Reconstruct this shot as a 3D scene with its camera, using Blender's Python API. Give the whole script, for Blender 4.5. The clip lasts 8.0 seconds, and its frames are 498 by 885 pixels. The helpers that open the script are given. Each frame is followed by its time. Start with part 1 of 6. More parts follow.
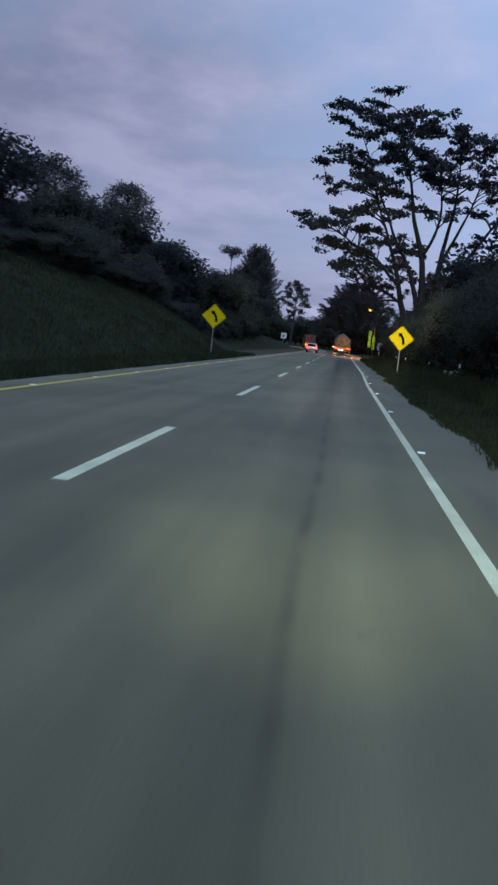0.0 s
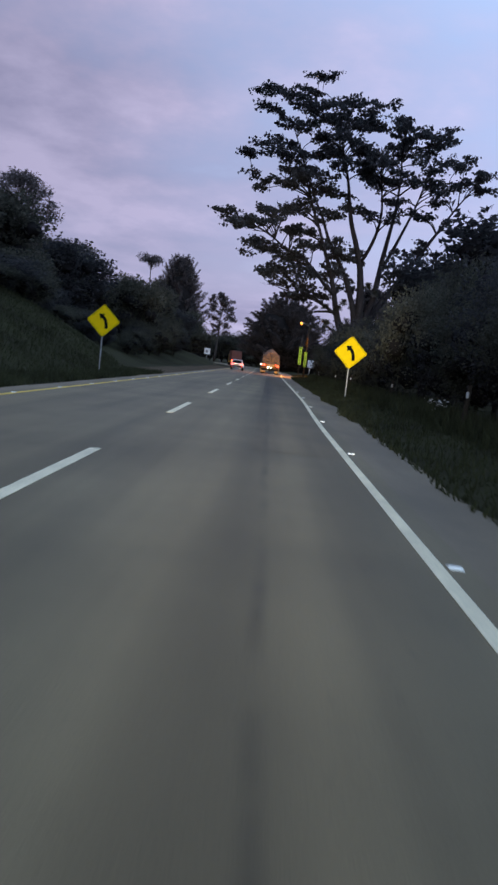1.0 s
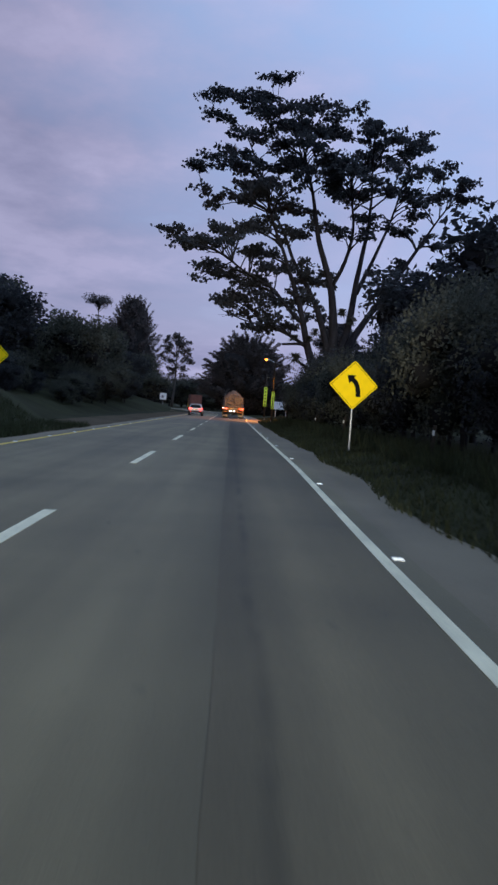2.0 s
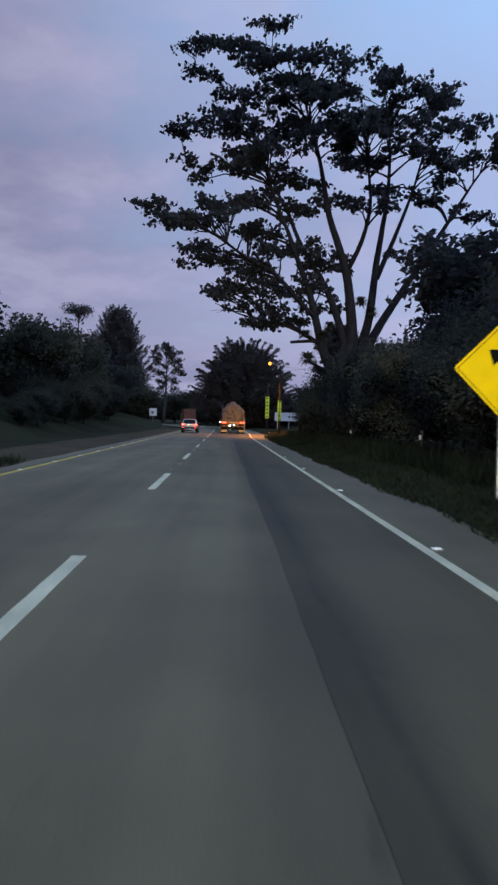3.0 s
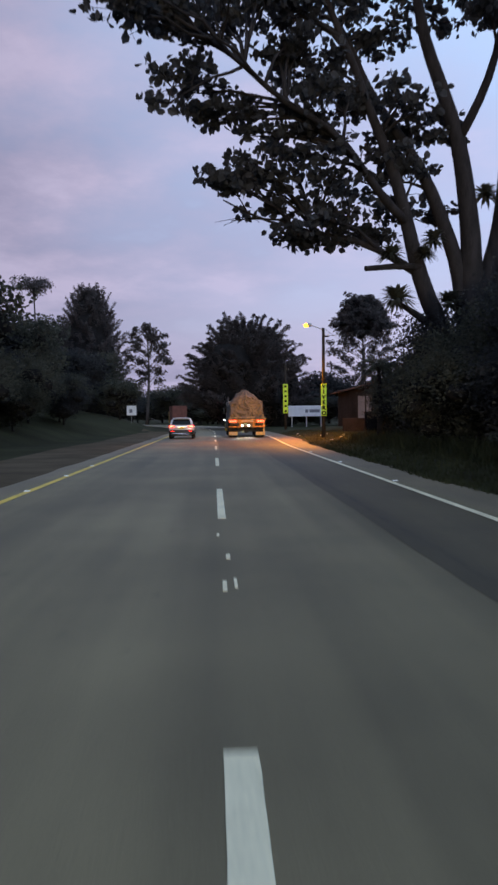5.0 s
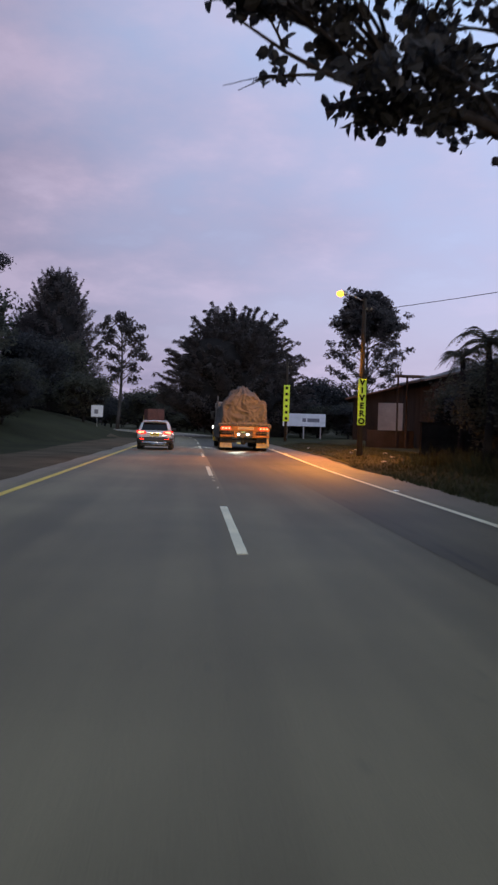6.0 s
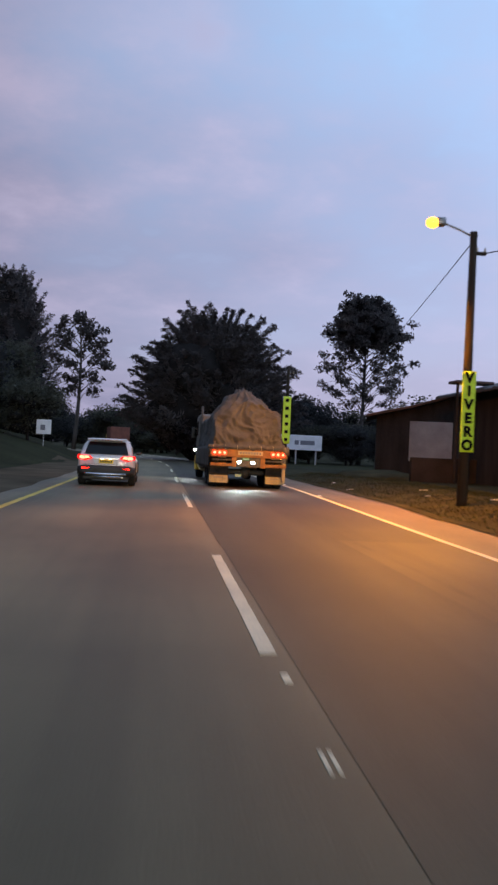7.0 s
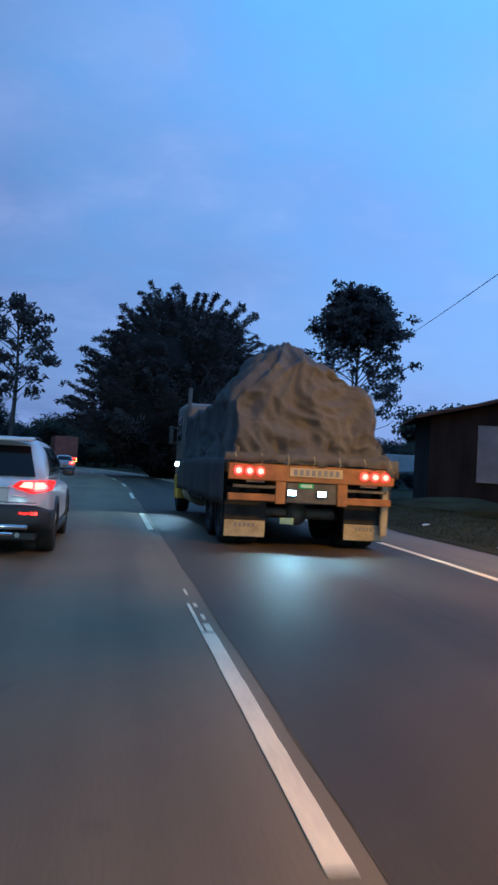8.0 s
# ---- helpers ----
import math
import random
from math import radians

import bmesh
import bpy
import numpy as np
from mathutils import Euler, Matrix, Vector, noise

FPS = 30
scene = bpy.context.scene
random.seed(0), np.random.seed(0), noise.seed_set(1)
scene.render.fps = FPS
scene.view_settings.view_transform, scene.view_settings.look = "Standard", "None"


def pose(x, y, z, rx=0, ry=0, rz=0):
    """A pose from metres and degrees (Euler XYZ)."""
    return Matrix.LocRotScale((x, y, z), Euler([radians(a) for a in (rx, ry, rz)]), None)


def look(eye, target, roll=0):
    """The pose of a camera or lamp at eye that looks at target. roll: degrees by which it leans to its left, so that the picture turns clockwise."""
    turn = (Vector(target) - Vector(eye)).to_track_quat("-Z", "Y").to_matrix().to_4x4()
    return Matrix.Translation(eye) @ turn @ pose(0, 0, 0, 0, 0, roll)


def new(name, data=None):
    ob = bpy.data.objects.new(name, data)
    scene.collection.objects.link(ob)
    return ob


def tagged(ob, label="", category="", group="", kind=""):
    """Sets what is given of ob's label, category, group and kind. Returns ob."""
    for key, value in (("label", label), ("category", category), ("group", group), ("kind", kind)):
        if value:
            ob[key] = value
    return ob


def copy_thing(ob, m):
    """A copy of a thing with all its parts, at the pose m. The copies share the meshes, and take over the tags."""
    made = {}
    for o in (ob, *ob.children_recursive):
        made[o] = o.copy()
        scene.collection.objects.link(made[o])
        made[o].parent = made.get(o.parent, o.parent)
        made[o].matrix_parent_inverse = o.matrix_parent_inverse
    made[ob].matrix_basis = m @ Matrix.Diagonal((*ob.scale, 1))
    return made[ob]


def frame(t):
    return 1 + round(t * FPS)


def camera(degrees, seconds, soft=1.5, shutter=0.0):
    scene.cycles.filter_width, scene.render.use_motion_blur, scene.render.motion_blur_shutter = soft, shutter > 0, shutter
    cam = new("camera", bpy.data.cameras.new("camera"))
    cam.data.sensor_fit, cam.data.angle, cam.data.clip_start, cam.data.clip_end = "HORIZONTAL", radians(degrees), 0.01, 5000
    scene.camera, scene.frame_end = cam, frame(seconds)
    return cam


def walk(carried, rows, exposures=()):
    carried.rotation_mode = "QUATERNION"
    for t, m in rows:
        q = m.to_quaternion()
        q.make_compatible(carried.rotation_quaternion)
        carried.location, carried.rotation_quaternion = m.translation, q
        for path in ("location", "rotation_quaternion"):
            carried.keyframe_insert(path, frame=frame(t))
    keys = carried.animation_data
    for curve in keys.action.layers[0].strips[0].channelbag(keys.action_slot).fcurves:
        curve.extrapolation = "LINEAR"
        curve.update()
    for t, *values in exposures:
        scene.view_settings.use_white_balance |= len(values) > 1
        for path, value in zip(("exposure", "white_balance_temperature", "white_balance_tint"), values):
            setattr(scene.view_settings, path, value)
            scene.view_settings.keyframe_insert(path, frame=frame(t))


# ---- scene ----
cam = camera(34.7, 8.0, soft=2.6, shutter=0.25)
PATH = [
    (0, (2.251, -59.0, 1.373), (2.049, -57.028, 1.112), 6.1),
    (0.5, (2.192, -52.483, 1.34), (2.082, -50.503, 1.085), 6.5),
    (1, (2.047, -45.923, 1.297), (2.02, -43.933, 1.097), 6.6),
    (1.5, (2.026, -39.38, 1.272), (2.046, -37.385, 1.141), 5.5),
    (3, (1.363, -19.675, 1.338), (1.425, -17.677, 1.285), 1.5),
    (3.5, (0.901, -12.635, 1.348), (0.953, -10.637, 1.288), 0.9),
    (4, (0.505, -5.619, 1.36), (0.563, -3.62, 1.3), -0.2),
    (4.2, (0.36, -2.647, 1.325), (0.422, -0.649, 1.269), -0.4),
    (5.3, (-0.255, 13.271, 1.345), (-0.148, 15.268, 1.284), -0.1),
    (5.5, (-0.362, 16.344, 1.274), (-0.248, 18.34, 1.221), 1.0),
    (6, (-0.524, 23.949, 1.207), (-0.378, 25.943, 1.17), 1.7),
    (6.5, (-0.637, 31.044, 1.154), (-0.455, 33.036, 1.14), 2.1),
    (7, (-0.728, 38.622, 1.248), (-0.504, 40.61, 1.269), 2.6),
    (7.5, (-0.704, 46.479, 1.151), (-0.435, 48.46, 1.205), 2.7),
    (8, (-0.747, 53.164, 1.194), (-0.412, 55.135, 1.258), 3.1),
]
EXPOSURES = [
    (0.0, 0.84, 6900, 6), (0.5, 0.88, 7350, 17), (1.0, 1.06, 7500, 18), (2.0, 0.84, 7050, 15), (3.0, 0.74, 7150, 14), (3.5, 0.94, 7850, 24), (4.0, 1.16, 8150, 18), (5.5, 1.0, 7900, 17), (6.0, 0.96, 8200, 22), (6.5, 0.80, 8000, 17),
    (7.1, 0.86, 7550, 15), (7.5, 0.54, 4400, -42), (7.7, 0.50, 4550, -12), (8.0, 0.54, 4720, -6),
]
walk(cam, [(t, look(eye, target, roll)) for t, eye, target, roll in PATH], EXPOSURES)

# ---- world and lights ----
world = bpy.data.worlds.new("dusk_sky")
scene.world = world
world.use_nodes = True
wn, wl = world.node_tree.nodes, world.node_tree.links
wn.clear()


def wnode(kind, **sets):
    n = wn.new(kind)
    for key, value in sets.items():
        n.inputs[key].default_value = value
    return n


w_out = wnode("ShaderNodeOutputWorld")
w_bg = wnode("ShaderNodeBackground", Strength=1.0)
w_sky = wn.new("ShaderNodeTexSky")
w_sky.sky_type = "NISHITA"
w_sky.sun_disc = False
w_sky.sun_elevation, w_sky.sun_rotation = radians(2.5), radians(200)
w_gain = wnode("ShaderNodeVectorMath")
w_gain.operation = "SCALE"
w_gain.inputs["Scale"].default_value = 0.10
w_co = wnode("ShaderNodeTexCoord")
w_sep = wnode("ShaderNodeSeparateXYZ")
w_lift = wnode("ShaderNodeMath")
w_lift.operation = "ADD"
w_lift.inputs[1].default_value = 0.22
w_max = wnode("ShaderNodeMath")
w_max.operation = "MAXIMUM"
w_max.inputs[1].default_value = 0.06
w_div = wnode("ShaderNodeVectorMath")
w_div.operation = "DIVIDE"
w_cmb = wnode("ShaderNodeCombineXYZ")
w_noise = wnode("ShaderNodeTexNoise", Scale=2.5, Detail=8.0, Roughness=0.57, Distortion=0.0)
w_wide = wnode("ShaderNodeTexNoise", Scale=0.7, Detail=2.0)
w_sum = wnode("ShaderNodeMath")
w_sum.operation = "MULTIPLY_ADD"
w_sum.inputs[1].default_value = 0.55
w_thin = wnode("ShaderNodeMath")
w_thin.operation = "MULTIPLY_ADD"
w_thin.inputs[1].default_value = -0.72
w_fac = wn.new("ShaderNodeValToRGB")
w_fac.color_ramp.elements[0].position, w_fac.color_ramp.elements[0].color = 0.46, (0, 0, 0, 1)
w_fac.color_ramp.elements[1].position, w_fac.color_ramp.elements[1].color = 0.80, (1, 1, 1, 1)
w_tone = wn.new("ShaderNodeValToRGB")
w_tone.color_ramp.elements[0].position, w_tone.color_ramp.elements[0].color = 0.38, (0.146, 0.166, 0.288, 1)
w_tone.color_ramp.elements[1].position, w_tone.color_ramp.elements[1].color = 0.64, (0.240, 0.258, 0.412, 1)
w_blue = wn.new("ShaderNodeValToRGB")
w_blue.color_ramp.elements[0].position, w_blue.color_ramp.elements[0].color = 0.0, (0.20, 0.215, 0.37, 1)
w_blue.color_ramp.elements[1].position, w_blue.color_ramp.elements[1].color = 0.44, (0.185, 0.335, 0.60, 1)
w_gap = wnode("ShaderNodeMix")
w_gap.data_type = "RGBA"
w_gap.inputs["Factor"].default_value = 0.88
w_mix = wnode("ShaderNodeMix")
w_mix.data_type = "RGBA"
wl.new(w_co.outputs["Generated"], w_sep.inputs[0])
wl.new(w_sep.outputs["Z"], w_lift.inputs[0])
wl.new(w_lift.outputs[0], w_max.inputs[0])
for axis in "XYZ":
    wl.new(w_max.outputs[0], w_cmb.inputs[axis])
wl.new(w_co.outputs["Generated"], w_div.inputs[0])
wl.new(w_cmb.outputs[0], w_div.inputs[1])
wl.new(w_div.outputs[0], w_noise.inputs["Vector"])
wl.new(w_div.outputs[0], w_wide.inputs["Vector"])
wl.new(w_noise.outputs["Fac"], w_sum.inputs[0])
wl.new(w_wide.outputs["Fac"], w_sum.inputs[2])
wl.new(w_sum.outputs[0], w_thin.inputs[2])
wl.new(w_sep.outputs["Z"], w_thin.inputs[0])
# clouds lie thicker over the left-hand half
w_lean = wnode("ShaderNodeMath")
w_lean.operation = "MULTIPLY_ADD"
w_lean.inputs[1].default_value = -0.45
wl.new(w_sep.outputs["X"], w_lean.inputs[0])
wl.new(w_thin.outputs[0], w_lean.inputs[2])
wl.new(w_lean.outputs[0], w_fac.inputs[0])
wl.new(w_noise.outputs["Fac"], w_tone.inputs[0])
wl.new(w_sep.outputs["Z"], w_blue.inputs[0])
wl.new(w_sky.outputs[0], w_gain.inputs[0])
wl.new(w_gain.outputs[0], w_gap.inputs["A"])
wl.new(w_blue.outputs[0], w_gap.inputs["B"])
wl.new(w_fac.outputs[0], w_mix.inputs["Factor"])
wl.new(w_gap.outputs["Result"], w_mix.inputs["A"])
wl.new(w_tone.outputs[0], w_mix.inputs["B"])
# the last light is in the right-hand half of the sky
w_side = wnode("ShaderNodeMath")
w_side.operation = "MULTIPLY_ADD"
w_side.inputs[1].default_value, w_side.inputs[2].default_value = 0.6, 1.0
wl.new(w_sep.outputs["X"], w_side.inputs[0])
# added brightness behind, out of view, lifts the faces turned this way
w_behind = wnode("ShaderNodeMapRange")
w_behind.inputs["From Min"].default_value, w_behind.inputs["From Max"].default_value = -0.15, -0.9
w_behind.inputs["To Min"].default_value, w_behind.inputs["To Max"].default_value = 0.0, 0.4
wl.new(w_sep.outputs["Y"], w_behind.inputs["Value"])
w_both = wnode("ShaderNodeMath")
w_both.operation = "ADD"
wl.new(w_side.outputs[0], w_both.inputs[0])
wl.new(w_behind.outputs[0], w_both.inputs[1])
wl.new(w_both.outputs[0], w_bg.inputs["Strength"])
wl.new(w_mix.outputs["Result"], w_bg.inputs["Color"])
wl.new(w_bg.outputs[0], w_out.inputs[0])


def lamp(name, kind, place, target, energy, color, size=0.1, cone=60, blend=0.6):
    d = bpy.data.lights.new(name, kind)
    d.energy, d.color = energy, color
    d.shadow_soft_size = size
    if kind == "SPOT":
        d.spot_size, d.spot_blend = radians(cone), blend
    ob = new(name, d)
    ob.matrix_basis = look(place, target)
    return ob


# sodium street lamp over the right-hand verge
lamp("street_light", "SPOT", (5.45, 57.2, 6.78), (4.3, 54.0, 0.0), 4000, (1.0, 0.37, 0.003), 0.15, 98, 1.0)
lamp("street_light", "SPOT", (5.45, 57.2, 6.74), (6.0, 64.0, 0.0), 3300, (1.0, 0.38, 0.004), 0.15, 106, 0.9)
# added spot aimed at the bend signs, in place of their retroreflected headlight
lamp("sign_fill_beam", "SPOT", (2.3, -60.0, 0.85), (1.6, -6.0, 5.2), 43000, (0.97, 1.0, 0.86), 0.12, 16.5, 0.5)
# low beam of the vehicle that carries the camera, where it sets out
lamp("low_beam", "SPOT", (2.3, -60.0, 0.85), (2.3, -49.0, 0.0), 3300, (0.66, 1.0, 0.95), 0.12, 16, 1.0).scale = (2.3, 1.0, 1.0)
# work lamps on the lorry's tail
lamp("work_light", "SPOT", (1.95, 64.78, 0.86), (1.5, 63.45, 0.0), 80, (0.72, 0.95, 1.0), 0.04, 62, 0.6).scale = (1.7, 1.0, 1.0)
lamp("work_light", "SPOT", (2.40, 64.78, 0.86), (3.35, 63.45, 0.0), 80, (0.72, 0.95, 1.0), 0.04, 62, 0.6).scale = (1.7, 1.0, 1.0)
lamp("side_light", "SPOT", (0.72, 72.4, 1.2), (-0.4, 71.0, 0.0), 90, (0.75, 0.92, 1.0), 0.04, 90, 0.8)


# ---- materials ----
def mat(name, color, rough=0.6, metal=0.0, vary=0.25, scale=3.0, fine=40.0, bump=0.2, second=None, spec=0.5, stretch=(1, 1, 1), rnd=0.0):
    m = bpy.data.materials.new(name)
    m.use_nodes = True
    n, l = m.node_tree.nodes, m.node_tree.links
    b = n["Principled BSDF"]
    b.inputs["Roughness"].default_value, b.inputs["Metallic"].default_value = rough, metal
    b.inputs["Specular IOR Level"].default_value = spec
    co, mp = n.new("ShaderNodeTexCoord"), n.new("ShaderNodeMapping")
    mp.inputs["Scale"].default_value = stretch
    l.new(co.outputs["Object"], mp.inputs[0])
    big, small = n.new("ShaderNodeTexNoise"), n.new("ShaderNodeTexNoise")
    big.inputs["Scale"].default_value, big.inputs["Detail"].default_value = scale, 4
    small.inputs["Scale"].default_value, small.inputs["Detail"].default_value = fine, 3
    l.new(mp.outputs[0], big.inputs["Vector"])
    l.new(mp.outputs[0], small.inputs["Vector"])
    add = n.new("ShaderNodeMath")
    add.operation = "MULTIPLY_ADD"
    add.inputs[1].default_value = 0.45
    l.new(small.outputs["Fac"], add.inputs[0])
    l.new(big.outputs["Fac"], add.inputs[2])
    ramp = n.new("ShaderNodeValToRGB")
    ramp.color_ramp.elements[0].position, ramp.color_ramp.elements[1].position = 0.5, 0.95
    c2 = second or tuple(min(1, c * (1 + vary)) for c in color)
    c1 = tuple(c * (1 - vary) for c in color)
    ramp.color_ramp.elements[0].color, ramp.color_ramp.elements[1].color = (*c1, 1), (*c2, 1)
    l.new(add.outputs[0], ramp.inputs[0])
    last = ramp.outputs[0]
    if rnd:
        info, hsv, mr = n.new("ShaderNodeObjectInfo"), n.new("ShaderNodeHueSaturation"), n.new("ShaderNodeMapRange")
        mr.inputs["To Min"].default_value, mr.inputs["To Max"].default_value = 1 - rnd, 1 + rnd
        l.new(info.outputs["Random"], mr.inputs["Value"])
        l.new(mr.outputs[0], hsv.inputs["Value"])
        l.new(last, hsv.inputs["Color"])
        last = hsv.outputs[0]
    l.new(last, b.inputs["Base Color"])
    if bump:
        bp = n.new("ShaderNodeBump")
        bp.inputs["Strength"].default_value, bp.inputs["Distance"].default_value = bump, 0.02
        l.new(add.outputs[0], bp.inputs["Height"])
        l.new(bp.outputs[0], b.inputs["Normal"])
    return m


def glow(name, color, strength):
    m = bpy.data.materials.new(name)
    m.use_nodes = True
    b = m.node_tree.nodes["Principled BSDF"]
    b.inputs["Base Color"].default_value = (*[0.6 * c for c in color], 1)
    b.inputs["Emission Color"].default_value = (*color, 1)
    b.inputs["Emission Strength"].default_value = strength
    b.inputs["Roughness"].default_value = 0.25
    return m


def leafy(name, color, vary=0.5):
    m = mat(name, color, 0.55, 0, vary, 0.6, 9, 0.0, rnd=0.2, spec=0.08)
    n, l = m.node_tree.nodes, m.node_tree.links
    geo, mr, hsv = n.new("ShaderNodeNewGeometry"), n.new("ShaderNodeMapRange"), n.new("ShaderNodeHueSaturation")
    mr.inputs["To Min"].default_value, mr.inputs["To Max"].default_value = 0.78, 1.22
    l.new(geo.outputs["Random Per Island"], mr.inputs["Value"])
    l.new(mr.outputs[0], hsv.inputs["Value"])
    b = n["Principled BSDF"]
    l.new(b.inputs["Base Color"].links[0].from_socket, hsv.inputs["Color"])
    l.new(hsv.outputs[0], b.inputs["Base Color"])
    # thin blades let light through
    tr, mx = n.new("ShaderNodeBsdfTranslucent"), n.new("ShaderNodeMixShader")
    mx.inputs[0].default_value = 0.45
    l.new(hsv.outputs[0], tr.inputs["Color"])
    l.new(b.outputs[0], mx.inputs[1])
    l.new(tr.outputs[0], mx.inputs[2])
    l.new(mx.outputs[0], n["Material Output"].inputs["Surface"])
    return m


def asphalt(name, color, streak=0.5, fresh_or_unlit=None):
    """Worn asphalt: stone speckle, streaks along the lanes, dark bitumen seams and blotches."""
    m = mat(name, color, 0.62, 0, 0.22, 0.35, 60, 0.35, spec=0.28)
    n, l = m.node_tree.nodes, m.node_tree.links
    b = n["Principled BSDF"]
    base = b.inputs["Base Color"].links[0].from_socket
    co = n.new("ShaderNodeTexCoord")

    def layer(scale, size, detail, lo, hi, dark, light, previous, warp=0.0):
        mp, no, rp, mx = (n.new("ShaderNode" + k) for k in ("Mapping", "TexNoise", "ValToRGB", "Mix"))
        mp.inputs["Scale"].default_value = scale
        no.inputs["Scale"].default_value, no.inputs["Detail"].default_value, no.inputs["Distortion"].default_value = size, detail, warp
        rp.color_ramp.elements[0].position, rp.color_ramp.elements[0].color = lo, (dark, dark, dark, 1)
        rp.color_ramp.elements[1].position, rp.color_ramp.elements[1].color = hi, (light, light, light, 1)
        mx.data_type, mx.blend_type = "RGBA", "MULTIPLY"
        mx.inputs["Factor"].default_value = 1.0
        l.new(co.outputs["Object"], mp.inputs[0])
        l.new(mp.outputs[0], no.inputs["Vector"])
        l.new(no.outputs["Fac"], rp.inputs[0])
        l.new(previous, mx.inputs["A"])
        l.new(rp.outputs[0], mx.inputs["B"])
        return mx.outputs["Result"]

    last = layer((1.0, 0.03, 1.0), 1.1, 3, 0.35, 0.65, 1 - 0.35 * streak, 1.0 + 0.12 * streak, base)
    last = layer((1.0, 0.18, 1.0), 0.8, 5, 0.22, 0.52, 0.80, 1.0, last, 0.6)
    sx, df, ab, rp, mx = n.new("ShaderNodeSeparateXYZ"), n.new("ShaderNodeMath"), n.new("ShaderNodeMath"), n.new("ShaderNodeValToRGB"), n.new("ShaderNodeMix")
    df.operation, df.inputs[1].default_value = "SUBTRACT", 2.05
    ab.operation = "ABSOLUTE"
    rp.color_ramp.elements[0].position, rp.color_ramp.elements[0].color = 0.05, (0.74, 0.74, 0.74, 1)
    rp.color_ramp.elements[1].position, rp.color_ramp.elements[1].color = 0.55, (1, 1, 1, 1)
    rp.color_ramp.interpolation = "EASE"
    mx.data_type, mx.blend_type = "RGBA", "MULTIPLY"
    mx.inputs["Factor"].default_value = 1.0
    l.new(co.outputs["Object"], sx.inputs[0])
    l.new(sx.outputs["X"], df.inputs[0])
    l.new(df.outputs[0], ab.inputs[0])
    l.new(ab.outputs[0], rp.inputs[0])
    l.new(last, mx.inputs["A"])
    l.new(rp.outputs[0], mx.inputs["B"])
    last = mx.outputs["Result"]
    # narrow oil-dark streak that wanders along the lane
    mp, no, ad, ab, rp, mx = (n.new("ShaderNode" + k) for k in ("Mapping", "TexNoise", "Math", "Math", "ValToRGB", "Mix"))
    mp.inputs["Scale"].default_value = (0.0, 0.25, 0.0)
    no.inputs["Scale"].default_value, no.inputs["Detail"].default_value = 1.0, 4
    ad.operation, ad.inputs[1].default_value = "MULTIPLY_ADD", 0.2
    ab.operation = "ABSOLUTE"
    rp.color_ramp.elements[0].position, rp.color_ramp.elements[0].color = 0.0, (0.62, 0.62, 0.62, 1)
    rp.color_ramp.elements[1].position, rp.color_ramp.elements[1].color = 0.075, (1, 1, 1, 1)
    rp.color_ramp.interpolation = "EASE"
    mx.data_type, mx.blend_type = "RGBA", "MULTIPLY"
    wear = n.new("ShaderNodeTexNoise")
    wear.inputs["Scale"].default_value, wear.inputs["Detail"].default_value = 0.9, 3
    wr = n.new("ShaderNodeMapRange")
    wr.inputs["From Min"].default_value, wr.inputs["From Max"].default_value = 0.38, 0.62
    l.new(co.outputs["Object"], mp.inputs[0])
    l.new(mp.outputs[0], no.inputs["Vector"])
    l.new(no.outputs["Fac"], ad.inputs[0])
    shift = n.new("ShaderNodeMath")
    shift.operation, shift.inputs[1].default_value = "SUBTRACT", 0.2
    l.new(df.outputs[0], shift.inputs[0])
    l.new(shift.outputs[0], ad.inputs[2])
    l.new(ad.outputs[0], ab.inputs[0])
    l.new(ab.outputs[0], rp.inputs[0])
    l.new(co.outputs["Object"], wear.inputs["Vector"])
    l.new(wear.outputs["Fac"], wr.inputs["Value"])
    l.new(wr.outputs[0], mx.inputs["Factor"])
    l.new(last, mx.inputs["A"])
    l.new(rp.outputs[0], mx.inputs["B"])
    last = mx.outputs["Result"]
    last = layer((1.0, 0.5, 1.0), 6.0, 5, 0.24, 0.33, 0.76, 1.0, last, 0.4)
    last = layer((1.0, 1.0, 1.0), 160.0, 2, 0.3, 0.7, 0.75, 1.25, last)
    if fresh_or_unlit:
        # darker further along: newer surface on the patch, painted headlight falloff on the strip
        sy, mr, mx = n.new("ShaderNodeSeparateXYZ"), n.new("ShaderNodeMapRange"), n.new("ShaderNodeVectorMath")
        mr.inputs["From Min"].default_value, mr.inputs["From Max"].default_value = fresh_or_unlit[:2]
        mr.inputs["To Min"].default_value, mr.inputs["To Max"].default_value = 1.0, fresh_or_unlit[2]
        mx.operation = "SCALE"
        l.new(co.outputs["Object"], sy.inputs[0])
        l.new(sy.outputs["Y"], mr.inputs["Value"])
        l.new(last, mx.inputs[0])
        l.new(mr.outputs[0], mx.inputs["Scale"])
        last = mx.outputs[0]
    l.new(last, b.inputs["Base Color"])
    return m


